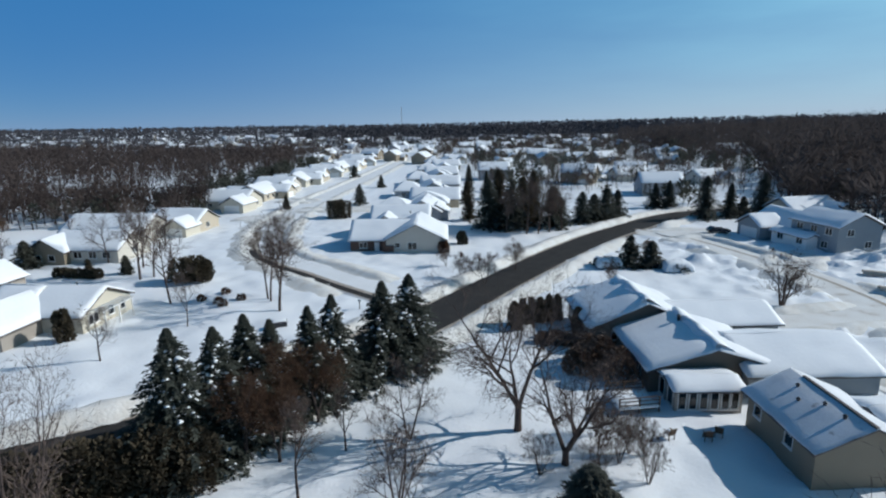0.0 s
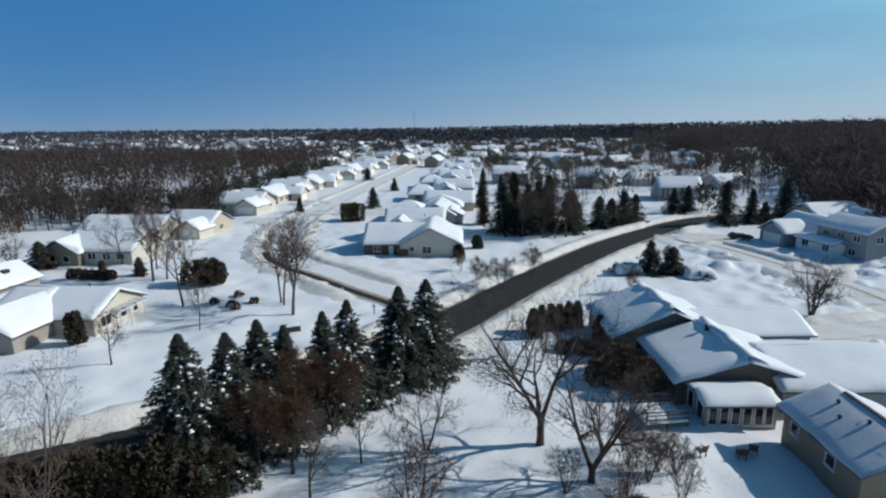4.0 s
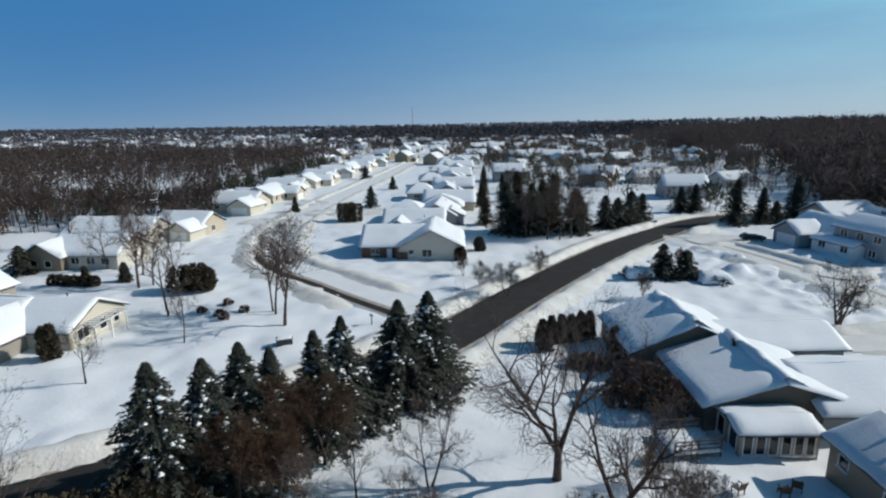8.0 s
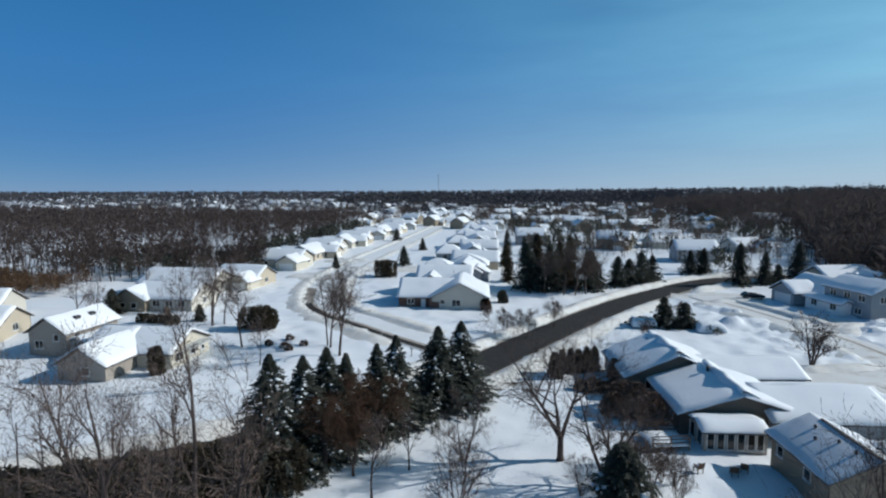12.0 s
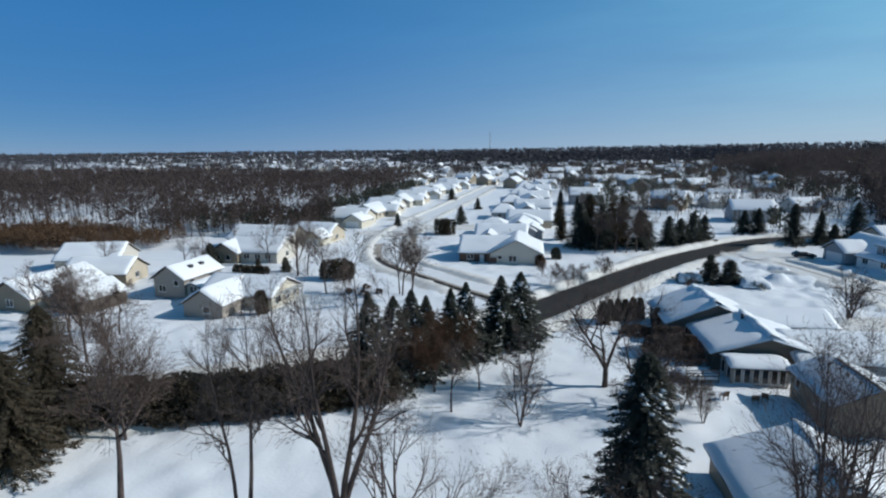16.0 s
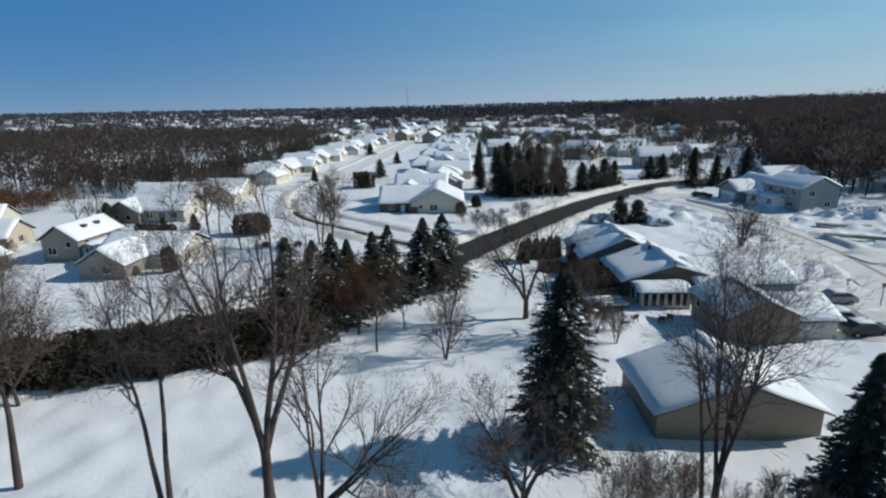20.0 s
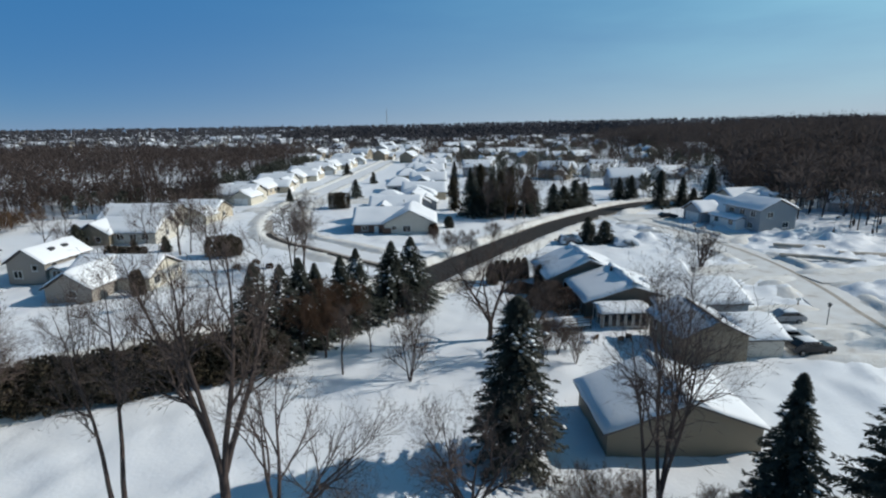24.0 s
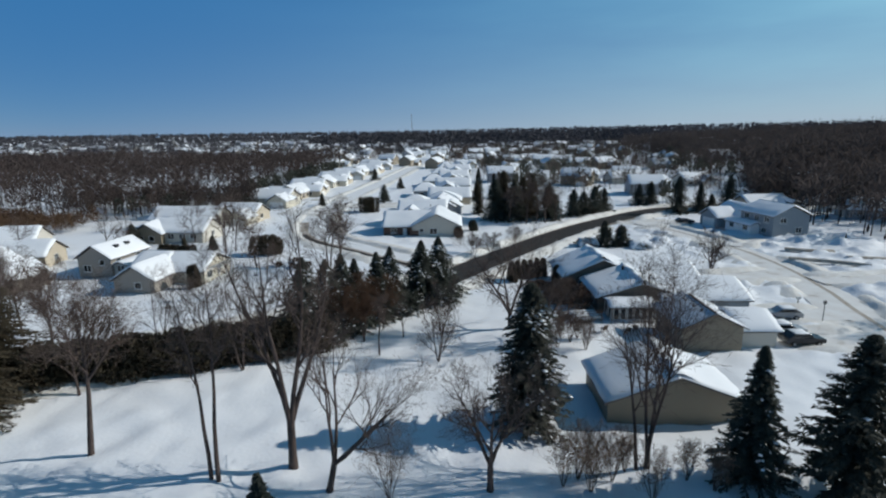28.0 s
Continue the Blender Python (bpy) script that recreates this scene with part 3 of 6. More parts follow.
def wing(root, cx, cy, rot, L, W, wall_h, ridge_h, mat, hip=0.0, over=0.45, snow=0.40, snow_mat=None, front=(), back=(), left=(), right=(), z0=0.0, seed=0, ends="lr", gable_mat=None, cornice=0.0):
    """One block of a house: ridge along local x, front towards local -y."""
    M = pose(cx, cy, z0, 0, 0, rot)
    rise = ridge_h - wall_h
    th = 0.18
    for length, offs, turn, ops, g in ((L, (0, -W / 2), 0, front, 0), (L, (0, W / 2), 180, back, 0), (W - 2 * th, (L / 2, 0), 90, right, 1), (W - 2 * th, (-L / 2, 0), -90, left, 1)):
        m = M @ pose(offs[0], offs[1], 0, 0, 0, turn)
        up = rise * (1 - 2 * th / W) if g and not hip else 0
        w = part("wall", panel(length, wall_h, up, ops, (gable_mat or mat) if g else mat), root)
        w.matrix_basis = m
        for o in ops:
            fill_opening(root, m, o)
    slope = rise / (W / 2)
    ez = wall_h - slope * over + 0.02
    X, Y = L / 2 + over, W / 2 + over
    hx = (hip + over) if hip else 0.0
    rz = ridge_h + 0.02
    quads = [((-X, -Y, ez), (X, -Y, ez), (X - hx, 0, rz), (-X + hx, 0, rz)), ((X, Y, ez), (-X, Y, ez), (-X + hx, 0, rz), (X - hx, 0, rz))]
    if hip:
        quads += [((X, -Y, ez), (X, Y, ez), (X - hx, 0.01, rz), (X - hx, -0.01, rz)), ((-X, Y, ez), (-X, -Y, ez), (-X + hx, -0.01, rz), (-X + hx, 0.01, rz))]
    g = Mesh()
    for q in quads:
        g.poly(q, [(x, y, z + 0.14) for x, y, z in q])
    roof = part("roof", g.make("roof", SHINGLE), root)
    roof.matrix_basis = M
    vs, fs, base = [], [], 0
    for n, q in enumerate(quads):
        soft = "b" if hip else "b" + ends
        v, f = soft_slab([(x, y, z + 0.141) for x, y, z in q], snow, soft, seed * 7 + n * 3 + 1, step=0.7 if SILLS[0] else 1.3)
        vs.append(v)
        fs += [a + base for a in f]
        base += len(v)
    if cornice:
        xs = np.arange(-X + 0.2, X - 0.15, 0.45)
        pr = np.array([(-1.7, -0.05), (-1.0, 0.10), (-0.3, 0.26), (0.25, 0.32), (0.5, 0.12), (0.56, -0.12)])
        amp = np.clip(fbm(xs / 2.2 + seed, xs * 0 + seed, seed, 3) * 2.2 - 0.25, 0.1, 1.4) * cornice
        wander = (fbm(xs / 1.7 + seed * 3, xs * 0, seed + 4, 2) - 0.45) * 1.5
        yy = pr[None, :, 0] + wander[:, None] * (pr[None, :, 0] > -1.2)
        zz = rz + 0.10 + snow - slope * np.abs(yy) + np.where(pr[None, :, 1] > 0, pr[None, :, 1] * amp[:, None] * 1.6, pr[None, :, 1] - 0.1)
        V = np.stack([np.broadcast_to(xs[:, None], yy.shape), yy, zz], -1).reshape(-1, 3)
        i = np.arange(len(xs) - 1)[:, None] * 6 + np.arange(5)[None]
        part("snow_drift", mesh_of("snow_drift", V, np.stack([i, i + 6, i + 7, i + 1], -1).reshape(-1, 4), ROOF_SNOW, True), roof, "wind-packed snow drift along the ridge")
    s = part("roof_snow", mesh_of("roof_snow", np.vstack(vs), fs, snow_mat or ROOF_SNOW, True), roof, "thick white snow on the roof")
    return roof


def house(x, y, rot, label, group="", z=None):
    return thing("house", pose(x, y, float(ground_z(x, y)) - 0.1 if z is None else z, 0, 0, rot), label, "house", group)


def chimney(root, x, y, z0, z1, mat=BRICK, w=0.7):
    c = part("chimney", Mesh().box(x - w / 2, x + w / 2, y - w / 2, y + w / 2, z0, z1).box(x - w / 2 - 0.06, x + w / 2 + 0.06, y - w / 2 - 0.06, y + w / 2 + 0.06, z1, z1 + 0.12).make("chimney", mat), root)
    part("snow_cap", mesh_of("snow_cap", *soft_slab([(x - w / 2, y - w / 2, z1 + 0.121), (x + w / 2, y - w / 2, z1 + 0.121), (x + w / 2, y + w / 2, z1 + 0.121), (x - w / 2, y + w / 2, z1 + 0.121)], 0.15, "blrt", 3), ROOF_SNOW, True), c)


def vent(root, x, y, z0, h=0.5, r=0.09):
    bm = bmesh.new()
    bmesh.ops.create_cone(bm, cap_ends=True, segments=8, radius1=r, radius2=r, depth=h, matrix=Matrix.Translation((x, y, z0 + h / 2)))
    bmesh.ops.create_cone(bm, cap_ends=True, segments=8, radius1=r * 1.6, radius2=r * 0.6, depth=0.12, matrix=Matrix.Translation((x, y, z0 + h + 0.06)))
    me = bpy.data.meshes.new("vent_pipe")
    bm.to_mesh(me)
    bm.free()
    me.materials.append(DARKMETAL)
    part("vent_pipe", me, root)


W1 = lambda x, z=0.95, w=1.5, h=1.25: (x, z, w, h, "w")
DR = lambda x: (x, 0.0, 0.95, 2.05, "d")
GD = lambda x, w=4.8: (x, 0.0, w, 2.15, "g")

# the corner house at the junction: a front gable, a low wing and a taller block behind
h = house(-4.6, 97, 0, "low beige house with a brick corner under deep roof snow")
wing(h, 0, 7, 90, 14, 11.4, 2.7, 5.55, PALE, front=[W1(0)], left=[W1(-3.5, 1.25, 1.0, 0.95), W1(-0.7, 0.8, 1.8, 1.45)], right=[], seed=1)
wing(h, -6.6, 7.2, 0, 12.2, 11.4, 2.45, 5.2, BRICK, front=[W1(-3.6, 0.9, 1.5, 1.2), DR(-1.0)], left=[W1(0)], seed=2)
wing(h, -4.2, 19.5, 0, 12.5, 13, 2.7, 6.3, PALE, seed=3, left=[W1(0)], right=[W1(-2)])
# Small front gable in grey: its shade is carried by the siding colour
wing(h, -7.0, 14.0, 90, 7, 5.6, 3.7, 5.5, GREY, seed=4, snow=0.25)
part("pier", box_mesh("pier", -5.95, -4.2, -0.32, -0.005, 0, 1.7, BRICK, 0.02), h, "low brown brick facing at the corner")
part("pier", box_mesh("pier", -6.2, -5.72, -0.34, 0.6, 0, 2.55, BRICK, 0.02), h, "brown brick corner pier")
vent(h, -2, 16, 5.2)

# houses along the right side of the side street, gables towards the camera
SILLS[0] = False
def street_house_right(seed, mat):
    r = random.Random(seed)
    o = house(0, 0, 0, "low house in pale siding under a snowy gable roof", "houses along the side street")
    wing(o, 0, 0, 90, 14, 9.5, 2.7, 5.3, mat, left=[W1(-2), W1(2)], front=[W1(-3), W1(3)], back=[W1(0)], seed=seed)
    wing(o, -8, 1.5, 0, 9, 11, 2.6, 5.0, mat, front=[W1(-1.5), W1(2)], left=[GD(0)], hip=3.5, seed=seed + 1)
    wing(o, 3.5, -3, 90, 6, 6, 2.5, 4.2, mat, left=[W1(0, 1.0, 1.2, 1.1)], seed=seed + 2, snow=0.25)
    vent(o, 1.5, 3, 4.6)
    return o


proto = [street_house_right(50, GREY), street_house_right(57, BEIGE), street_house_right(64, BLUEGREY)]
rows_right = [(-4.5, 137, 0, -4), (-2.0, 157, 1, 88), (-3.5, 177, 2, 4), (-1.0, 197, 0, -92), (-2.0, 216, 1, 6), (-1, 238, 2, 93), (0, 260, 0, 0), (1, 284, 1, -86), (2, 308, 2, 8)]
for n, (x, y, k, r) in enumerate(rows_right):
    m = pose(x, y, float(ground_z(x, y)) - 0.1, 0, 0, r)
    if n < 3:
        proto[k].matrix_world = m
    else:
        copy_thing(proto[k], m)


def street_house_left(seed, mat):
    o = house(0, 0, 0, "low cream-sided house with a snowy roof and lit gable end", "houses along the side street")
    wing(o, 0, 0, 0, 14, 10.5, 2.7, 5.3, mat, front=[W1(-4), W1(0), W1(3.5)], right=[W1(-2), W1(2)], left=[W1(0)], seed=seed)
    wing(o, 5.2, -5.5, 90, 8, 6.8, 2.5, 4.4, mat, right=[], left=[GD(0, 4.6)], back=[W1(0)], seed=seed + 3)
    wing(o, -6, 3, 90, 8, 7, 2.6, 4.9, mat, seed=seed + 5)
    vent(o, -2, 1.5, 4.8)
    return o


protoL = [street_house_left(70, CREAM), street_house_left(79, BEIGE), street_house_left(88, PALE)]
rows_left = [(-63, 157, 0, -8), (-62, 177, 1, 84), (-61.5, 197, 2, -6), (-60, 217, 0, 92), (-59, 237, 1, -5), (-57, 258, 2, 4), (-55, 280, 0, 78), (-52, 303, 1, -8), (-50, 328, 2, 0)]
for n, (x, y, k, r) in enumerate(rows_left):
    m = pose(x, y, float(ground_z(x, y)) - 0.1, 0, 0, r)
    if n < 3:
        protoL[k].matrix_world = m
    else:
        copy_thing(protoL[k], m)

# left group by the main road
SILLS[0] = True
h = house(-47.2, 62.4, 0, "cream-sided ranch house with snow on its low roof")
wing(h, 0.7, 0, -3, 9.6, 9.2, 2.45, 4.55, CREAM, front=[W1(-1.5), W1(2.9, 0.2, 1.6, 2.0)], right=[W1(-2.6, 0.9, 1.8, 1.3), W1(0.6, 0.9, 1.2, 1.3), W1(2.9, 0.9, 1.0, 1.2)], seed=101)
wing(h, -4.6, -0.3, -3, 5.0, 10.0, 2.5, 4.75, CREAM, front=[W1(1.2)], seed=103)
# Front wing in grey-brown: shade on its gable is in the siding colour
wing(h, -3.2, -5.2, 86, 9.4, 6.8, 2.45, 4.55, TAUPE, left=[W1(0.6, 1.0, 1.2, 1.1)], seed=104)
vent(h, 0.5, 2, 4.1)
h = house(-63.0, 67.2, 84, "two-storey grey house with skylights in its snowy roof")
wing(h, 0, 0, 0, 9.8, 6.4, 3.5, 5.6, TAUPE, front=[W1(-3, 2.0, 1.2, 1.1), W1(2, 2.0, 1.2, 1.1)], left=[W1(-1.5), W1(1.5, 2.2, 1.0, 1.0)], right=[W1(0)], seed=111, snow=0.22)
wing(h, -1.2, -4.6, 0, 6.4, 2.6, 2.2, 2.7, PALE, front=[W1(0)], left=[W1(0)], seed=114, snow=0.3)
for sx in (-1.3, 1.5):
    part("skylight", box_mesh("skylight", sx - 0.45, sx + 0.45, -2.0, -1.3, 4.75, 5.25, DARKMETAL, 0.04), h)
h = house(-65.4, 96.4, 0, "pale house with a shaded front gable and front windows")
wing(h, 1.0, 0, -3, 13.6, 9.6, 2.55, 5.0, PALE, front=[W1(-0.8, 0.9, 1.6, 1.3), W1(2.0, 0.9, 1.6, 1.3), W1(4.6, 0.9, 1.6, 1.3)], right=[W1(0)], seed=121)
# Tan in place of pale siding: the front gable's shade is painted in
wing(h, -4.9, -2.6, 90, 7.4, 6.9, 2.5, 4.7, TAN, left=[W1(-1.2, 0.8, 1.2, 1.2), W1(1.2, 0.8, 1.2, 1.2)], seed=124)
h = house(-71, 113, -3, "long white house with a plain snowy roof")
wing(h, 0, 0, 0, 18, 10, 2.9, 5.5, PALE, front=[W1(-6), W1(-2), W1(2), W1(6)], right=[W1(0)], seed=131)
h = house(-61.5, 124, -8, "beige house with a porch, half hidden behind bare trees")
wing(h, 0, 0, 0, 12, 9.5, 2.6, 5.0, BEIGE, front=[W1(-3), DR(0), W1(3.2)], right=[W1(0)], seed=141)
wing(h, 3.4, -6.2, 90, 5.5, 5.5, 2.4, 4.2, CREAM, left=[GD(0, 3.8)], seed=144)
h = house(-84.5, 72.0, 12, "tan house with sunlight coloured into its gable ends, snowy roof", "attached houses beyond the cedar hedge")
# Gable ends in lighter siding: the sunlight on them is in the colour
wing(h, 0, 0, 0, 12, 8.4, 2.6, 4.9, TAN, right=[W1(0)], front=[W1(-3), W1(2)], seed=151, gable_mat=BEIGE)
h = house(-83.6, 58.6, 86, "cream house with a long bright roof, gables coloured dark as shade", "attached houses beyond the cedar hedge")
# Tan on both gables stands in for shade on a cream wall
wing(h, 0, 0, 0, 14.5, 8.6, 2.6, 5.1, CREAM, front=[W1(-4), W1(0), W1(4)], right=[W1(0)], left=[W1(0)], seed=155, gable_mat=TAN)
h = house(-76.5, 57.0, 78, "brown house with twin snowy gables facing the road", "attached houses beyond the cedar hedge")
wing(h, 0, 4.0, 0, 8, 6.8, 2.4, 4.2, TAN, left=[W1(0)], seed=159)
wing(h, -0.6, -3.4, 0, 8, 6.8, 2.4, 4.2, SHADE_OLIVE, left=[W1(0)], seed=162)
h = house(-97, 84, 15, "pale house with a broad snowy roof", "attached houses beyond the cedar hedge")
wing(h, 0, 0, 0, 13, 9.5, 2.7, 5.4, PALE, front=[W1(-3), W1(2)], right=[W1(0)], seed=165)

# right group
h = house(22.3, 56.8, 2, "grey ranch house end-on to the street with a shaded gable wall")
# Main block in darker siding than the wing, shade included in its tone
wing(h, 0, 0, 90, 9.6, 11.6, 2.5, 4.95, SHADE_OLIVE, left=[W1(-3, 1, 1.4, 1.1), W1(2.5, 1, 1.4, 1.1)], front=[W1(0)], back=[W1(-3), W1(3)], seed=161, snow=0.35, cornice=0.9)
wing(h, 8.1, -1.2, 0, 13, 6.6, 2.35, 3.6, BLUEGREY, front=[W1(-1.5, 1, 1.2, 1)], right=[GD(0, 4.8)], seed=164)
vent(h, -1, 3, 4.4)
h = house(25.1, 47, 0, "low house with a glazed sunroom and thick roof snow")
wing(h, 0, 0, 90, 9.4, 11.6, 2.4, 4.2, SHADE_OLIVE, left=[DR(3.8)], back=[W1(-1.5), W1(2)], seed=171, snow=0.38, right=[W1(0)], cornice=1.1)
wing(h, -2.1, -6.4, 0, 5.6, 3.6, 2.15, 2.55, TAUPE, front=[(-2.2, 0.45, 0.75, 1.6, "w"), (-1.3, 0.45, 0.75, 1.6, "w"), (-0.4, 0.45, 0.75, 1.6, "w"), (0.5, 0.45, 0.75, 1.6, "w"), (1.4, 0.45, 0.75, 1.6, "w"), (2.2, 0.45, 0.7, 1.6, "w")], left=[(-1.0, 0.45, 1.2, 1.6, "w"), (0.8, 0.45, 1.2, 1.6, "w")], seed=174, over=0.35, snow=0.3)
wing(h, 8.2, -1.1, 0, 11.4, 9.4, 2.3, 3.95, BLUEGREY, front=[W1(-1.4, 1, 1.2, 1)], right=[GD(0, 4.8)], seed=177, snow=0.4)
vent(h, -0.6, 2.0, 4.1, 0.9, 0.16)
h = house(28.5, 33.0, 0, "pale gabled house with thin patchy snow on its shingles")
wing(h, 0, 0, 90, 7.9, 6.7, 3.0, 4.62, TAN, back=[W1(-2.6, 1.5, 1.0, 0.95), W1(1.2, 1.5, 1.0, 0.95)], seed=181, snow=0.13, snow_mat=THIN_SNOW)
wing(h, 5.55, 0.2, 0, 4.3, 6.4, 2.3, 3.5, PALE, right=[GD(0, 4.6)], seed=184)
part("ridge_cap", Mesh().box(-0.13, 0.13, -4.35, 2.9, 4.64, 4.86).make("ridge_cap", SHINGLE, 0.02), h)
for vx, vy in ((-1.0, 2.0), (-0.9, -0.8), (-1.8, 0.6), (-0.8, -2.6)):
    vent(h, vx, vy, 4.62 - 0.48 * abs(vx) + 0.05, 0.38, 0.11)
h = house(18.6, 17.9, 0, "low tan house with a blank gable wall and snowy roof")
wing(h, 0, 0, 90, 7.6, 11.4, 2.35, 4.5, TAN, seed=191, snow=0.3, right=[W1(0)], cornice=0.7)
vent(h, 0.9, -1.8, 4.3, 0.6, 0.14)
h = house(72.8, 102.4, -80, "two-storey blue-grey house with snowy roofs, its front in shade")
wing(h, 5.6, 0, 0, 10.5, 9, 4.9, 7.0, BLUEGREY, front=[W1(-3.2, 3.2), W1(0, 3.2), W1(3.2, 3.2), W1(-2, 0.7, 2.0, 1.4), W1(2.6, 0.7)], right=[W1(-2, 3.2), W1(2, 0.9)], left=[W1(0, 3.4, 1.0, 1.0)], seed=201)
wing(h, -5.4, 0.6, 0, 11.4, 9, 2.7, 5.4, BLUEGREY, front=[W1(2.5)], left=[W1(0)], seed=204)
wing(h, -6.4, -5.4, 90, 5.6, 6.4, 2.6, 4.5, BLUEGREY, left=[GD(0, 4.8)], seed=206)
wing(h, 2.6, -5.6, 0, 8.4, 2.6, 2.3, 2.8, WHITE, front=[W1(-2), DR(0.5), W1(2.6)], seed=207)
for x, y, r, mt, sd in ((97, 62, 20, GREY, 211), (93, 38, -10, BEIGE, 215), (88, 128, 10, BEIGE, 219), (112, 118, -20, GREY, 223)):
    h = house(x, y, r, "snow-roofed house set back from the street", "houses along the residential street")
    wing(h, 0, 0, 0, 13, 9.5, 2.7, 5.3, mt, front=[W1(-4), DR(0), W1(3)], left=[GD(0, 4.6)], right=[W1(0)], seed=sd)
    wing(h, 4, -4, 90, 7, 6, 2.5, 4.5, mt, left=[W1(0)], seed=sd + 1)

# the far town: a few kinds of house, repeated
SILLS[0] = False
far_kinds = []
for k, mt in enumerate((PALE, GREY, BEIGE, TAN)):
    o = house(0, 0, 0, "distant snow-roofed house in the town", "distant houses")
    wing(o, 0, 0, 0, 13, 9, 2.8 + 1.6 * (k % 2), 5.4 + 1.8 * (k % 2), mt, front=[W1(-4), W1(0), W1(4)], right=[W1(0)], seed=300 + k * 5)
    wing(o, 3, -4.5, 90, 6, 6, 2.6, 4.6, mt, left=[GD(0, 4)], seed=301 + k * 5)
    far_kinds.append(o)
rr = random.Random(5)
spots = [(102, 207), (126, 168), (139, 182), (133, 196)]
for tries in range(4000):
    y = 130 + 620 * rr.random() ** 0.9
    x = rr.uniform(-0.25, 0.52) * y * 1.0 + rr.uniform(-10, 30)
    if -75 < x < 18 and y < 330:
        continue
    if x > 60 + 0.25 * (y - 130) and y < 300:
        continue
    if np.min(np.hypot(MAIN[:, 0] - x, MAIN[:, 1] - y)) < 14 or (y < 175 and x < 60):
        continue
    if all(math.hypot(x - a, y - b) > 19 for a, b in spots):
        spots.append((x, y))
    if len(spots) >= 120:
        break
for n, (x, y) in enumerate(spots):
    m = pose(x, y, float(ground_z(x, y)) - 0.1, 0, 0, rr.choice((0, 90, 15, -20, 180, 75)) + rr.uniform(-8, 8))
    if n < 4:
        far_kinds[n].matrix_world = m
    else:
        copy_thing(far_kinds[n % 4], m)

# houses of the outlying district, beyond the woods
def plain_house(mat, L, W, hw, hr, label):
    """A far house: one wall body with gables, a roof, its snow and a chimney."""
    o = thing("house", pose(0, 0, 0), label, "house", "houses beyond the woods")
    ends = [(-W / 2, 0), (W / 2, 0), (W / 2, hw), (0, hr), (-W / 2, hw)]
    part("wall", Mesh().poly([(-L / 2, a, b) for a, b in ends], [(L / 2, a, b) for a, b in ends]).make("wall", mat), o)
    g, vs, fs, base = Mesh(), [], [], 0
    X, Y, ez = L / 2 + 0.5, W / 2 + 0.5, hw - (hr - hw) / W
    for k, q in enumerate((((-X, -Y, ez), (X, -Y, ez), (X, 0, hr + 0.02), (-X, 0, hr + 0.02)), ((X, Y, ez), (-X, Y, ez), (-X, 0, hr + 0.02), (X, 0, hr + 0.02)))):
        g.poly(q, [(x, y, z + 0.14) for x, y, z in q])
        v, f = soft_slab([(x, y, z + 0.141) for x, y, z in q], 0.35, "blr", 9 + k, step=2.0)
        vs.append(v)
        fs += [a + base for a in f]
        base += len(v)
    roof = part("roof", g.make("roof", SHINGLE), o)
    part("roof_snow", mesh_of("roof_snow", np.vstack(vs), fs, ROOF_SNOW, True), roof)
    part("chimney", box_mesh("chimney", L * 0.2, L * 0.2 + 0.9, 0.6, 1.5, hw, hr + 0.9, BRICK), o)
    return o


outer = [plain_house(PALE, 15, 9, 3.0, 5.8, "distant pale house with a snow-covered roof"), plain_house(GREY, 12, 10, 5.2, 8.2, "distant two-storey grey house under snow"), plain_house(BEIGE, 22, 11, 3.2, 6.2, "long distant beige house with a white roof")]
rr = random.Random(11)
outer_spots = []
for tries in range(3000):
    y = rr.uniform(430, 1150)
    x = rr.uniform(-0.86, 0.62) * y
    if vnoise(np.array(x / 110), np.array(y / 90), 51) < 0.42 or any(math.hypot(x - a, y - b) < 24 for a, b in outer_spots + spots):
        continue
    if x > 0.30 * y and rr.random() < 0.6:
        continue
    outer_spots.append((x, y))
    if len(outer_spots) >= 150:
        break
for n, (x, y) in enumerate(outer_spots):
    m = pose(x, y, float(ground_z(x, y)) - 0.1, 0, 0, rr.choice((0, 90, 15, -20)) + rr.uniform(-8, 8))
    if n < 3:
        outer[n].matrix_world = m
    else:
        copy_thing(outer[n % 3], m)

# ---- trees ----
def tubes(segs, sides):
    """Tapered tubes from rows of x0 y0 z0 x1 y1 z1 r0 r1."""
    s = np.asarray(segs, float)
    p0, p1, r0, r1 = s[:, :3], s[:, 3:6], s[:, 6], s[:, 7]
    d = p1 - p0
    d /= np.maximum(np.linalg.norm(d, axis=1), 1e-6)[:, None]
    ref = np.where(np.abs(d[:, 2:3]) > 0.9, np.array([[1.0, 0, 0]]), np.array([[0, 0, 1.0]]))
    a = np.cross(d, ref)
    a /= np.linalg.norm(a, axis=1)[:, None]
    b = np.cross(d, a)
    ang = np.arange(sides) * 2 * np.pi / sides
    ring = a[:, None] * np.cos(ang)[None, :, None] + b[:, None] * np.sin(ang)[None, :, None]
    v0 = p0[:, None] + ring * r0[:, None, None]
    v1 = p1[:, None] + ring * r1[:, None, None]
    V = np.concatenate([v0, v1], 1).reshape(-1, 3)
    base = np.arange(len(s))[:, None] * 2 * sides
    i = np.arange(sides)[None]
    j = (i + 1) % sides
    F = np.stack([base + i, base + j, base + sides + j, base + sides + i], -1).reshape(-1, 4)
    return V, F


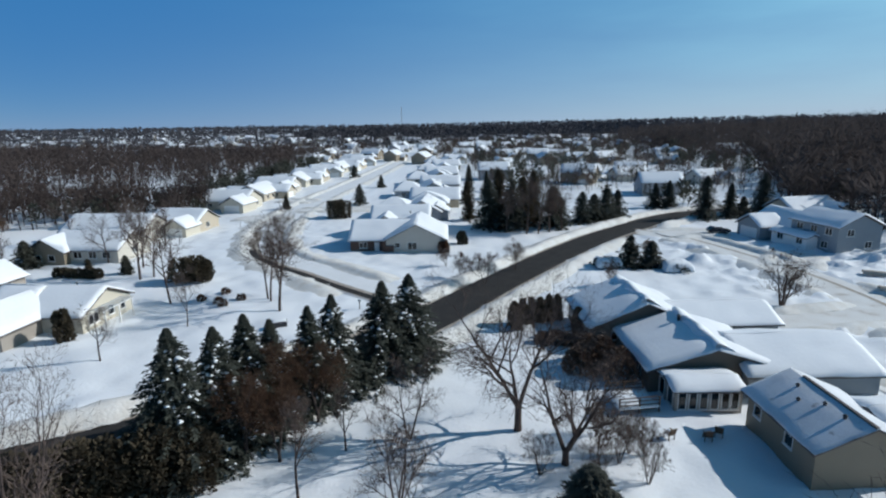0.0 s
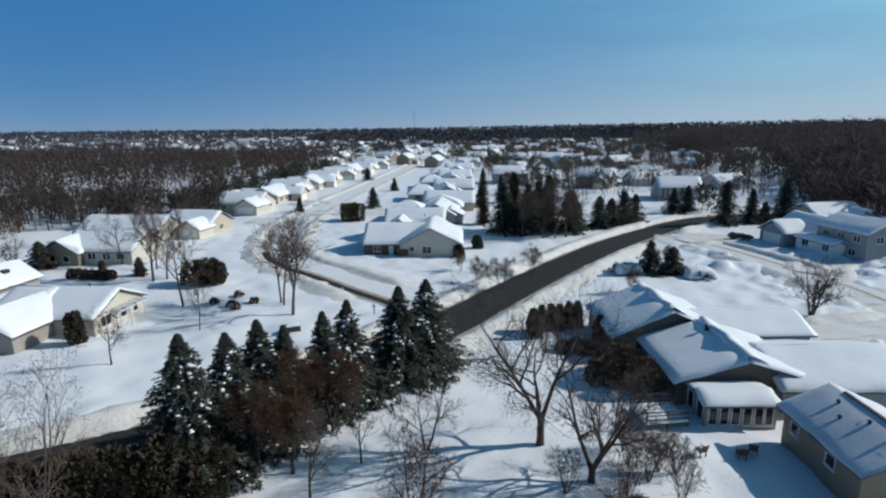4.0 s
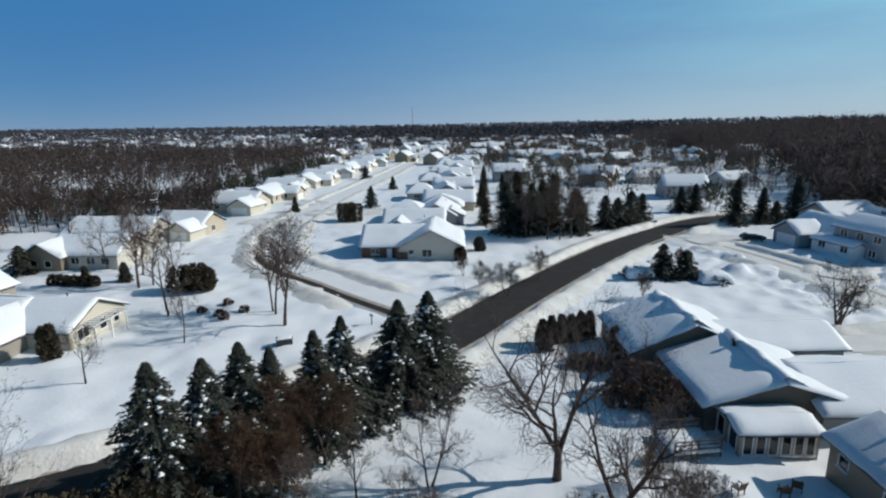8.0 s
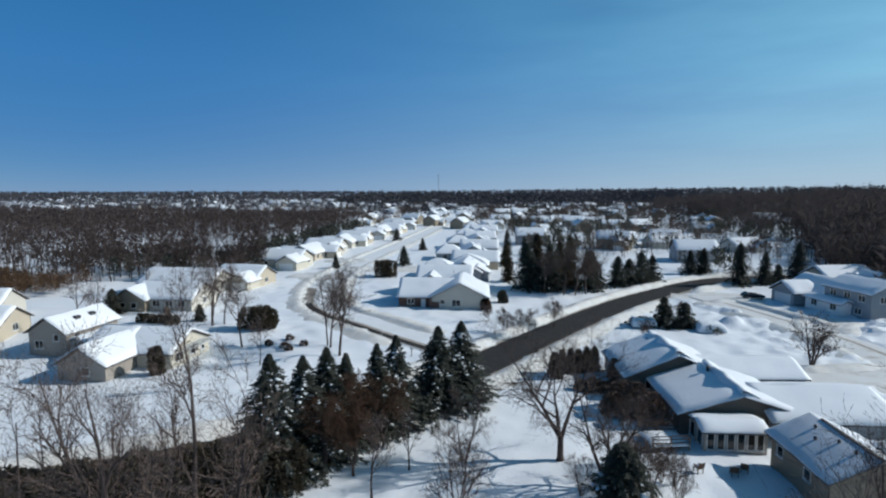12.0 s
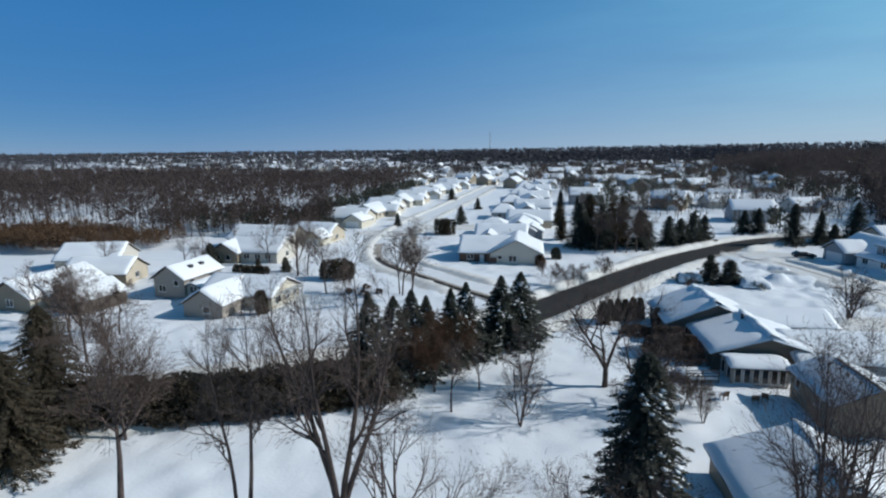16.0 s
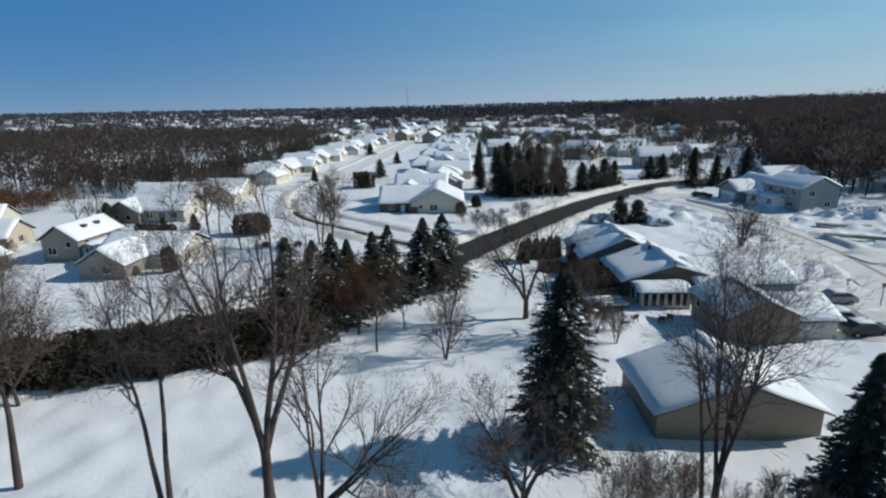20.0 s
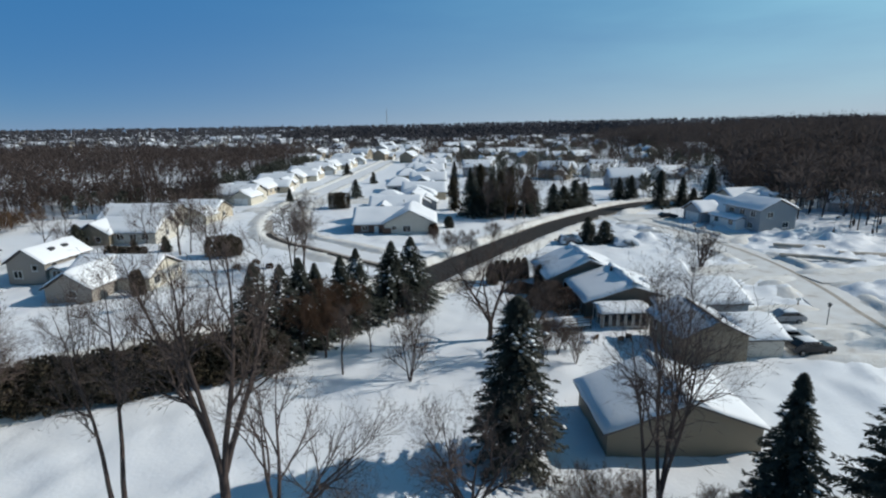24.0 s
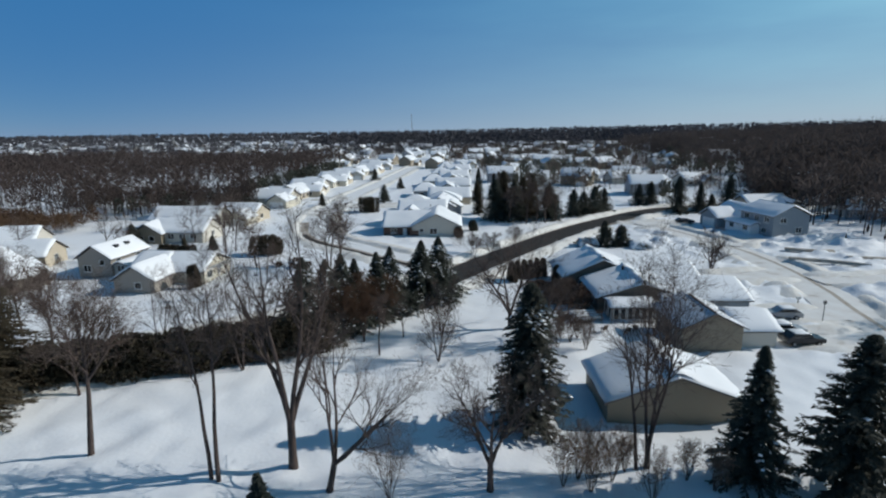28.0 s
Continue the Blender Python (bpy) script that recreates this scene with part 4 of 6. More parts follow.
def grow(seed, height, stems=1, fork=0.3, spread=0.5, lean=(0, 0), girth=None, twigs=1.0, limbs=7, upright=0.25, wide=0.42, bend=1.0, bole=0.0, tilt=(0.12, 0.3)):
    """A leafless tree: lists of trunk, limb and twig pieces."""
    r = random.Random(seed)
    girth = girth or height * 0.016
    out = ([], [], [])

    def rnd(a):
        return r.uniform(-a, a)

    def run(p, d, length, rad, level, up):
        n = (7, 6, 5, 3, 2)[level]
        step = length / n
        end_r = rad * (0.08, 0.2, 0.25, 0.4, 0.5)[level]
        pts = [(p, d, rad)]
        for i in range(n):
            wob = (0.07 * (bend if bole else 1), 0.13 * bend, 0.17 * bend, 0.17, 0.15)[level]
            d = (d + Vector((rnd(wob), rnd(wob), rnd(wob) * 0.7 + up * 0.16))).normalized()
            q = p + d * step
            ra, rb = rad + (end_r - rad) * i / n, rad + (end_r - rad) * (i + 1) / n
            if level == 1 and i == 0:
                out[1].append([])
            (out[0] if level == 0 else out[1][-1] if level < 3 else out[2]).append((*p, *q, max(ra, 0.007), max(rb, 0.006)))
            p = q
            pts.append((p, d, rb))
        if level >= 4:
            return
        kids = (limbs, 7, 6, 3)[level]
        if level >= 1:
            kids = max(2, int(kids * (0.75 + 0.25 * twigs))) if level < 2 else max(2, int(kids * twigs))
        start = (fork, 0.22, 0.15, 0.15)[level]
        for k in range(kids):
            u = start + (1 - start) * (k + r.random()) / kids
            u = min(u, 0.98)
            i = int(u * n)
            f = u * n - i
            a, b = pts[i], pts[min(i + 1, n)]
            at = a[0].lerp(b[0], f)
            dirn, rr_ = a[1], a[2] * (1 - f) + b[2] * f
            side = dirn.orthogonal().normalized()
            side.rotate(Matrix.Rotation(r.uniform(0, 6.283), 3, dirn))
            open_ = (spread, 0.62, 0.7, 0.75)[level] * r.uniform(0.75, 1.3)
            cd = (dirn * math.cos(open_) + side * math.sin(open_)).normalized()
            ln = (height * wide * (1.15 - 0.7 * u), length * 0.6 * (1.15 - 0.55 * u), length * 0.62, length * 0.6)[level] * r.uniform(0.75, 1.2)
            run(at, cd, ln, max(0.007, min(rr_ * 0.8, (girth * 0.5, girth * 0.22, 0.026, 0.013)[level])), level + 1, (upright, upright * 0.7, 0.15, 0.05)[level])

    if bole:
        for i in range(3):
            out[0].append((lean[0] * bole * i / 5, lean[1] * bole * i / 5, bole * i / 3 - 0.15, lean[0] * bole * (i + 1) / 5, lean[1] * bole * (i + 1) / 5, bole * (i + 1) / 3 - 0.15, girth * (1.25, 1.0, 0.95)[i], girth * (1.0, 0.95, 0.9)[i]))
    turn = r.uniform(0, 6.283)
    for s in range(stems):
        a = turn + 6.283 * s / stems + rnd(0.5)
        slant = 0.0 if stems == 1 else r.uniform(*tilt)
        d = Vector((math.cos(a) * slant + lean[0], math.sin(a) * slant + lean[1], 1)).normalized()
        off = Vector((math.cos(a), math.sin(a), 0)) * (0 if stems == 1 else girth * (0.3 if bole else 0.8))
        off = off + Vector((lean[0] * bole * 0.6, lean[1] * bole * 0.6, bole - 0.15 - (0.25 if bole else 0)))
        run(off, d, (height - bole) * (0.86 if stems == 1 else r.uniform(0.78, 0.98)), girth * (1 if stems == 1 else 0.66 if bole else 0.75), 0, 0.05 if not bole else 0.12)
    return out


def tree_base(x, y):
    return float(ground_z(x, y))


def bare_tree(x, y, height, seed, label="leafless tree with dark bark standing in snow", twig_mat=None, rot=0.0, group="", thick=1.0, **kw):
    t = thing("bare_tree", pose(x, y, tree_base(x, y), 0, 0, rot), label, "tree", group)
    a, b, c = grow(seed, height, **kw)
    part("trunk", mesh_of("trunk", *tubes(a, 8), BARK, True), t)
    for limb in b:
        part("limb", mesh_of("limb", *tubes(limb, 4 if height > 9 else 3), BARK, True), t)
    tagged(part("crown", mesh_of("crown", *ribbons(c, seed, thick), twig_mat or TWIG), t, "haze of fine leafless twigs"), kind="stuff")
    return t


def diamonds(base, tip, width, roll):
    """Flat leaf-like sprays from base to tip points."""
    d = tip - base
    ln = np.maximum(np.linalg.norm(d, axis=1), 1e-6)[:, None]
    ref = roll / np.linalg.norm(roll, axis=1)[:, None]
    s = np.cross(d / ln, ref)
    s /= np.maximum(np.linalg.norm(s, axis=1), 1e-3)[:, None]
    mid = base + d * 0.5
    V = np.stack([base, mid + s * width[:, None], tip, mid - s * width[:, None]], 1).reshape(-1, 3)
    F = np.arange(len(base) * 4).reshape(-1, 4)
    return V, F


def ribbons(segs, seed, thick=1.0):
    """Fine twigs as slim tapering slivers."""
    s = np.asarray(segs, float)
    rng = np.random.default_rng(seed)
    d = s[:, 3:6] - s[:, :3]
    return diamonds(s[:, :3] - d * 0.12, s[:, 3:6] + d * 0.12, s[:, 6] * 1.7 * thick, rng.normal(0, 1, d.shape))


OCTA = np.array([(1, 0, 0), (0, 1, 0), (-1, 0, 0), (0, -1, 0), (0, 0, 0.75), (0, 0, -0.3)], float)
OCTF = np.array([(0, 1, 4), (1, 2, 4), (2, 3, 4), (3, 0, 4), (1, 0, 5), (2, 1, 5), (3, 2, 5), (0, 3, 5)])


def clumps(centres, sizes, rng):
    k = len(centres)
    sc = sizes[:, None] * rng.uniform(0.6, 1.3, (k, 3)) * np.array([1, 1, 0.6])
    V = centres[:, None] + OCTA[None] * sc[:, None]
    V = V + rng.normal(0, 0.02, V.shape)
    F = (np.arange(k)[:, None, None] * 6 + OCTF[None]).reshape(-1, 3)
    return V.reshape(-1, 3), F


def conifer(x, y, height, radius, seed, label, mat=None, snow=0.3, clear=0.06, fill=1.0, power=0.85, group="", name="spruce", droop=0.25, detail=1.0, sprays=3, tuft=1.0):
    rng = np.random.default_rng(seed)
    t = thing(name, pose(x, y, tree_base(x, y), 0, 0, seed * 40 % 360), label, "conifer", group)
    part("trunk", mesh_of("trunk", *tubes([(0, 0, -0.1, 0, 0, height * 0.5, height * 0.022, height * 0.013), (0, 0, height * 0.5, 0, 0, height * 0.98, height * 0.013, 0.02)], 7), BARK, True), t)
    n = int(height * 30 * fill * detail)
    u = (np.arange(n) + rng.random(n)) / n
    z = height * (clear + (1 - clear) * (1 - (1 - u) ** 1.35))
    phi = np.arange(n) * 2.39996 + rng.normal(0, 0.25, n)
    lobes = 1 + 0.18 * np.sin(phi * 3 + seed) * np.sin(z * 1.7 + seed)
    Lb = (radius * (1 - z / height) ** power * rng.uniform(0.42, 1.22, n) + 0.05) * lobes
    out = np.stack([np.cos(phi), np.sin(phi), np.zeros(n)], 1)
    m = max(5, int(10 * detail))
    s = (np.arange(m) + 0.5) / m
    P = out[:, None] * (Lb[:, None] * s)[..., None]
    P[..., 2] = z[:, None] + Lb[:, None] * (0.22 * s - (0.30 + droop) * s ** 1.6 + 0.12 * s ** 4) * 1.0
    side = np.stack([-out[:, 1], out[:, 0], out[:, 2]], 1)
    bases, tips, ws = [], [], []
    for k in np.linspace(-1, 1, sprays):
        b = P + rng.normal(0, 0.04, P.shape)
        ln = tuft * ((0.22 + 0.22 * np.sqrt(Lb)) * (0.5 + 0.5 * np.sqrt(1 - z / (height * 1.02))))[:, None] * rng.uniform(0.7, 1.25, P.shape[:2])
        d = out[:, None] * 0.75 + side[:, None] * (k * rng.uniform(0.5, 1.1, P.shape[:2]))[..., None] + np.array([0, 0, -1.0]) * rng.uniform(0.0, 0.5, P.shape[:2])[..., None]
        d /= np.linalg.norm(d, axis=-1, keepdims=True)
        bases.append(b.reshape(-1, 3))
        tips.append((b + d * ln[..., None]).reshape(-1, 3))
        ws.append((ln * rng.uniform(0.22, 0.34, ln.shape) * (3.0 / sprays) ** 0.8).ravel())
    b, tp, w = np.vstack(bases), np.vstack(tips), np.concatenate(ws) / math.sqrt(detail)
    V, F = diamonds(b, tp, w, rng.normal(0, 0.5, b.shape) + np.array([0, 0, 1.0]))
    part("crown", mesh_of("crown", V, F, mat or NEEDLE), t)
    if snow > 0:
        drift = np.sin(phi * 2 + seed * 1.7) + np.sin(z * 1.9 + phi + seed) + 0.4
        pick = rng.random(P.shape[:2]) < (snow * 0.30 * np.clip(drift, 0.05, 1.4))[:, None]
        pick &= (s > 0.5)[None] & (z < height * 0.88)[:, None]
        c = P[pick] + np.array([0, 0, 0.06])
        if len(c):
            V, F = clumps(c, rng.uniform(0.07, 0.27, len(c)), rng)
            part("snow_clumps", mesh_of("snow_clumps", V, F, ROOF_SNOW, True), t, "white snow clinging to the boughs")
    return t


def shrub(x, y, height, radius, seed, label, mat=None, group="", name="evergreen_shrub", count=1400, power=0.5, snow=0.0, leaf=0.22):
    """A dense evergreen shrub of many small upright sprays."""
    rng = np.random.default_rng(seed)
    t = thing(name, pose(x, y, tree_base(x, y), 0, 0, 0), label, "shrub", group)
    u = rng.random(count)
    z = height * u
    rad = radius * np.clip(1 - (u ** 2.6), 0.02, 1) ** power * (0.75 + 0.25 * np.sqrt(np.clip(u * 5, 0, 1)))
    phi = rng.uniform(0, 6.283, count)
    lump = 1 + 0.22 * np.sin(phi * 3 + seed + z * 1.3) + 0.12 * np.sin(phi * 7 - z * 2.1)
    q = np.sqrt(rng.uniform(0.35, 1, count)) * rad * lump
    b = np.stack([np.cos(phi) * q, np.sin(phi) * q, z], 1)
    d = np.stack([np.cos(phi), np.sin(phi), rng.uniform(0.2, 1.6, count)], 1) + rng.normal(0, 0.35, (count, 3))
    d /= np.linalg.norm(d, axis=1)[:, None]
    ln = rng.uniform(0.7, 1.4, count) * leaf * 1.6
    V, F = diamonds(b, b + d * ln[:, None], ln * 0.38, rng.normal(0, 1, b.shape))
    part("stem", mesh_of("stem", *tubes([(0, 0, -0.1, 0, 0, height * 0.7, 0.07, 0.03)], 6), BARK), t)
    part("foliage", mesh_of("foliage", V, F, mat or CEDAR), t)
    if snow:
        k = rng.random(count) < snow * 0.12
        k &= u > 0.35
        if k.any():
            V, F = clumps(b[k] + d[k] * 0.15, rng.uniform(0.06, 0.2, k.sum()), rng)
            part("snow_clumps", mesh_of("snow_clumps", V, F, ROOF_SNOW, True), t)
    return t


# the row of spruces along the main road, and the pair by the junction
row = [(-17.7, 32.0, 10.4, 3.7, 0.45), (-15.7, 34.4, 9.4, 3.0, 0.8), (-14.2, 36.4, 9.6, 3.0, 0.3), (-12.9, 38.2, 8.6, 2.2, 0.6), (-10.4, 40.4, 9.0, 2.4, 0.4), (-8.9, 42.8, 9.3, 2.8, 1.2), (-4.9, 46.6, 9.3, 3.5, 0.35), (-2.5, 48.6, 9.3, 3.4, 0.8)]
for n, (x, y, hh, rr_, sn) in enumerate(row):
    conifer(x, y, hh * 1.03, rr_ * 1.42, 11 + n, "dark green spruce with snow clinging to its boughs", snow=sn, group="spruces along the main road", detail=1.5, fill=1.5, power=0.88, clear=0.0, tuft=0.74, sprays=4)
conifer(6.2, 14.0, 12.6, 3.35, 31, "tall dark spruce beside a tan house", snow=0.6, detail=1.5, fill=1.35, power=0.5, sprays=5, tuft=0.8, mat=NEEDLE_DARK)
conifer(20.7, 6.2, 10.4, 2.8, 32, "dark spruce rising beside bare trees", snow=0.25, detail=1.5, power=0.8, sprays=5, tuft=0.8)
conifer(26.0, 4.0, 12.0, 4.2, 33, "broad dark pine with loose boughs", mat=NEEDLE_DARK, snow=0.1, power=0.6, detail=1.4, sprays=5, tuft=0.85, droop=0.05, name="pine")
conifer(-13.3, 3.8, 2.4, 0.8, 34, "small dark spruce in the snow", snow=0.1)
conifer(-44, 19.5, 12, 5.0, 35, "dark pine with brownish needles", mat=CEDAR, snow=0.0, power=0.6, name="pine", detail=1.4, fill=1.3, sprays=6, tuft=0.7)
conifer(-42.0, 13.8, 10, 4.6, 36, "dark pine with brownish needles", mat=CEDAR, snow=0.0, power=0.6, name="pine", detail=1.4, fill=1.3, sprays=6, tuft=0.7)

# russet trees in front of the spruces
for n, (x, y, hh) in enumerate(((-13.4, 32.6, 7.4), (-11.4, 35.2, 7.8), (-9.4, 37.8, 7.2), (-11.0, 32.6, 6.0))):
    bare_tree(x, y, hh, 40 + n, "russet tree with a dense crown of fine brown twigs", RUST, group="russet trees by the spruces", stems=2, bole=1.2, tilt=(0.12, 0.3), limbs=9, fork=0.15, spread=0.6, girth=0.13, wide=0.33, twigs=1.2, thick=1.5)

# the cedar hedge by the main road
for n in range(26):
    u = n / 25
    x, y = -42 + 26.0 * u, 20.6 + 9.6 * u ** 1.25
    shrub(x + 0.2 * math.sin(n * 2.3), y + 0.2 * math.cos(n * 3.1), 4.3 + 0.35 * math.sin(n * 1.7), 1.5 + 0.12 * math.sin(n), 60 + n, "dark olive cedar in a dense clipped row", CEDAR, "cedar hedge by the main road", "cedar", 3200, 0.16, snow=0.0, leaf=0.16)

# near bare trees
bare_tree(6.8, 36.2, 13.5, 201, "spreading leafless tree with a dark forked trunk", stems=3, bole=2.6, tilt=(0.25, 0.7), limbs=7, fork=0.12, spread=0.85, upright=0.5, girth=0.28, wide=0.42, twigs=1.25, bend=1.6, thick=0.8)
bare_tree(9.6, 31.8, 10.0, 202, "leafless tree with crooked spreading stems", limbs=6, stems=3, bole=1.4, tilt=(0.35, 0.75), fork=0.15, spread=0.8, girth=0.25, wide=0.38, twigs=1.3, bend=1.6, thick=0.8)
bare_tree(-1.9, 26.8, 6.5, 203, "small leafless tree with several stems", stems=3, fork=0.15, spread=0.6, girth=0.12)
bare_tree(-8.6, 28.6, 7.0, 204, "slim leafless tree in front of the spruces", girth=0.12, fork=0.35)
bare_tree(-6.4, 33.8, 5.0, 205, "slim leafless tree in front of the spruces", girth=0.1, fork=0.3)
bare_tree(-1.8, 35.5, 6.5, 206, stems=2, girth=0.12)
bare_tree(-28.8, 9.5, 15.5, 207, "tall leafless tree with a straight bare trunk", limbs=18, fork=0.5, spread=0.7, girth=0.25, lean=(0.09, 0.0), upright=0.55, wide=0.36, twigs=1.5, thick=0.8)
bare_tree(-17.1, 6.1, 18.2, 208, "tall slender leafless tree with a high crown", limbs=11, fork=0.48, spread=0.75, girth=0.19, wide=0.2, lean=(0.05, 0.02), upright=0.5, thick=0.8)
bare_tree(-17.7, 6.3, 17.4, 209, "tall slender leafless tree with a high crown", limbs=10, fork=0.48, spread=0.75, girth=0.17, wide=0.19, lean=(-0.07, 0.03), upright=0.5, thick=0.8)
bare_tree(-12.2, 7.9, 20.5, 210, "tall leafless tree dividing low into upright stems", stems=4, bole=4.2, tilt=(0.08, 0.24), limbs=7, fork=0.25, spread=0.5, girth=0.32, lean=(0.03, 0.0), upright=0.6, wide=0.22, twigs=1.1, bend=1.2, thick=0.8)
bare_tree(-8.9, 5.2, 11.5, 211, "leaning leafless tree with long arching branches", stems=4, bole=2.6, tilt=(0.45, 0.9), limbs=6, fork=0.25, spread=0.5, girth=0.22, lean=(0.34, 0.1), upright=0.35, wide=0.42, twigs=0.85, bend=1.3, thick=0.8)
bare_tree(2.4, 5.3, 10.5, 212, "leafless tree with a rounded open crown", stems=3, bole=2.6, tilt=(0.25, 0.5), limbs=6, fork=0.2, spread=0.65, girth=0.22, wide=0.36, twigs=1.25, bend=1.4, thick=0.8)
bare_tree(14.1, 7.9, 17.2, 213, "tall leafless tree with a broad fan of upright limbs", stems=3, bole=1.9, tilt=(0.08, 0.3), limbs=9, fork=0.16, spread=0.6, girth=0.21, upright=0.6, wide=0.33, twigs=1.0, bend=1.1, thick=0.8)
bare_tree(13.3, 7.8, 15.0, 219, "slim upright leafless tree beside a larger one", limbs=7, fork=0.3, spread=0.5, girth=0.15, upright=0.6, wide=0.26, twigs=0.8)
bare_tree(-36.5, 19.2, 10, 214, limbs=9, girth=0.15, fork=0.2, twigs=1.2)
bare_tree(-22.6, 24.6, 11.5, 215, "leafless tree rising out of the cedar hedge", stems=3, limbs=6, girth=0.12, fork=0.3, spread=0.45, upright=0.6, twigs=0.55)
bare_tree(-26.6, 25.4, 11.0, 217, "leafless tree rising out of the cedar hedge", stems=3, limbs=6, girth=0.11, fork=0.3, spread=0.45, upright=0.6, twigs=0.55)
bare_tree(-31.5, 25.0, 11.0, 218, "leafless tree rising out of the cedar hedge", stems=2, limbs=6, girth=0.12, fork=0.3, spread=0.5, upright=0.6, twigs=0.55)
for n, (x, y, hh, g, kw) in enumerate(((-20.8, 64.8, 12.5, 0.22, dict(wide=0.5, twigs=1.0)), (-23.4, 69.2, 12.0, 0.17, dict(wide=0.48, twigs=1.0)), (-24.2, 70.5, 11, 0.15, dict(twigs=1.0)), (-47.9, 80.3, 12, 0.22, dict(wide=0.48, twigs=1.0)), (-46.4, 81.6, 10.5, 0.15, {}), (-37.4, 69.1, 12, 0.17, {}), (-35.2, 50.0, 6.5, 0.1, {}), (45.0, 65.0, 7.5, 0.2, dict(stems=3, fork=0.12)), (25.6, 75.2, 3.6, 0.08, dict(stems=3)), (1.1, 86.8, 3.4, 0.08, dict(stems=3)), (18.7, 113.3, 12, 0.2, dict(twigs=1.3)), (24, 115, 13, 0.2, dict(twigs=1.3)), (21.4, 114, 12, 0.18, dict(twigs=1.3)), (27, 116.5, 11, 0.18, dict(twigs=1.3)), (14.5, 115, 10, 0.18, dict(twigs=1.3)), (7, 76, 5, 0.06, dict(stems=4)), (12.5, 84, 5, 0.06, dict(stems=4)), (3.5, 80, 4, 0.06, dict(stems=4)), (-52.2, 88.9, 10.5, 0.16, {}), (-43.5, 82.6, 9.5, 0.14, {}), (-59.6, 91.0, 9.5, 0.15, {}), (-77.9, 108, 11, 0.16, {}), (-66, 106, 10.5, 0.16, {}), (-46.8, 29.5, 10.5, 0.17, dict(twigs=1.3, limbs=12)), (-54, 34, 11, 0.17, dict(twigs=1.3, limbs=12)), (-62, 40, 11, 0.17, dict(twigs=1.3, limbs=12)), (-50, 27, 9, 0.15, dict(twigs=1.3, limbs=12)), (-58, 44, 8, 0.14, dict(twigs=1.2, limbs=11)), (-68, 46, 9, 0.15, dict(twigs=1.2, limbs=11)), (-72, 79, 10, 0.16, {}), (-88, 76, 10, 0.16, {}), (-75, 48, 10, 0.16, {}), (-66, 76.5, 9.5, 0.15, {}), (-30.5, 59.5, 7, 0.09, {}), (-57, 106, 10, 0.15, {}), (60, 38, 7, 0.15, dict(stems=2)), (57, 34, 6.5, 0.12, dict(stems=2)))):
    bare_tree(x, y, hh, 230 + n, "leafless yard tree standing in the snow", girth=g, thick=1.6, **({"limbs": 9, "fork": 0.28, "spread": 0.7, "wide": 0.4, "twigs": 0.75} | kw))
for n, (x, y, hh) in enumerate(((7.6, 6.0, 4.6), (8.8, 6.9, 4.4), (10.0, 7.4, 4.2), (11.2, 6.6, 4.0), (12.4, 7.6, 3.6), (16.4, 6.4, 3.2), (17.8, 5.2, 3.4), (13.4, 4.6, 4.2), (9.4, 5.4, 3.6), (-4.5, 4.2, 6.0), (12.8, 35.5, 3.2), (14.5, 33, 3.0))):
    bare_tree(x, y, hh, 260 + n, "bushy leafless shrub with fine brown stems", TWIG_BROWN, stems=8, fork=0.1, girth=0.035, limbs=5, spread=0.35, twigs=0.45)

# shrubs and conifers round the houses
for x, y, hh, r_, mt, lb in ((-40.6, 79.0, 3.6, 1.7, CEDAR, "dark clipped hedge block"), (-38.4, 78.8, 3.8, 1.7, CEDAR, "dark clipped hedge block"), (-36.9, 78.6, 3.4, 1.3, CEDAR, "dark clipped hedge block"), (-28.4, 136.3, 4.5, 1.5, CEDAR, "dark clipped hedge block"), (-26.8, 136, 4.7, 1.5, CEDAR, "dark clipped hedge block"), (-25.2, 136.2, 4.5, 1.5, CEDAR, "dark clipped hedge block"), (-42.5, 55.2, 3.6, 0.8, CEDAR, "columnar evergreen at the house corner"), (4.3, 103.6, 2.6, 0.9, NEEDLE_DARK, "rounded evergreen beside the house"), (0.6, 97.2, 2.2, 0.9, RUST, "brown shrub at the house corner"), (9.4, 57.6, 2.6, 0.55, CEDAR, "upright dark evergreen in a small row"), (9.3, 59.0, 2.8, 0.55, CEDAR, "upright dark evergreen in a small row"), (10.4, 59.6, 3.0, 0.52, CEDAR, "upright dark evergreen in a small row"), (11.5, 59.9, 3.1, 0.52, CEDAR, "upright dark evergreen in a small row"), (12.6, 60.2, 3.0, 0.52, CEDAR, "upright dark evergreen in a small row"), (13.7, 60.5, 3.2, 0.52, CEDAR, "upright dark evergreen in a small row"), (14.8, 60.8, 3.1, 0.52, CEDAR, "upright dark evergreen in a small row"), (16.2, 56.0, 3.0, 0.5, NEEDLE_DARK, "slim evergreen at the house corner")):
    shrub(x, y, hh, r_, int(x * 3 + y * 7) % 900 + 5, lb, mt, "", "evergreen_shrub", 1500, 0.9 if r_ < 0.56 else 0.14 if "block" in lb else 0.3)
for n in range(7):
    shrub(-62.5 + n * 1.1, 82.2, 1.5, 0.6, 400 + n, "low dark shrub in a front hedge", CEDAR, "low front hedge", "evergreen_shrub", 320, 0.4)
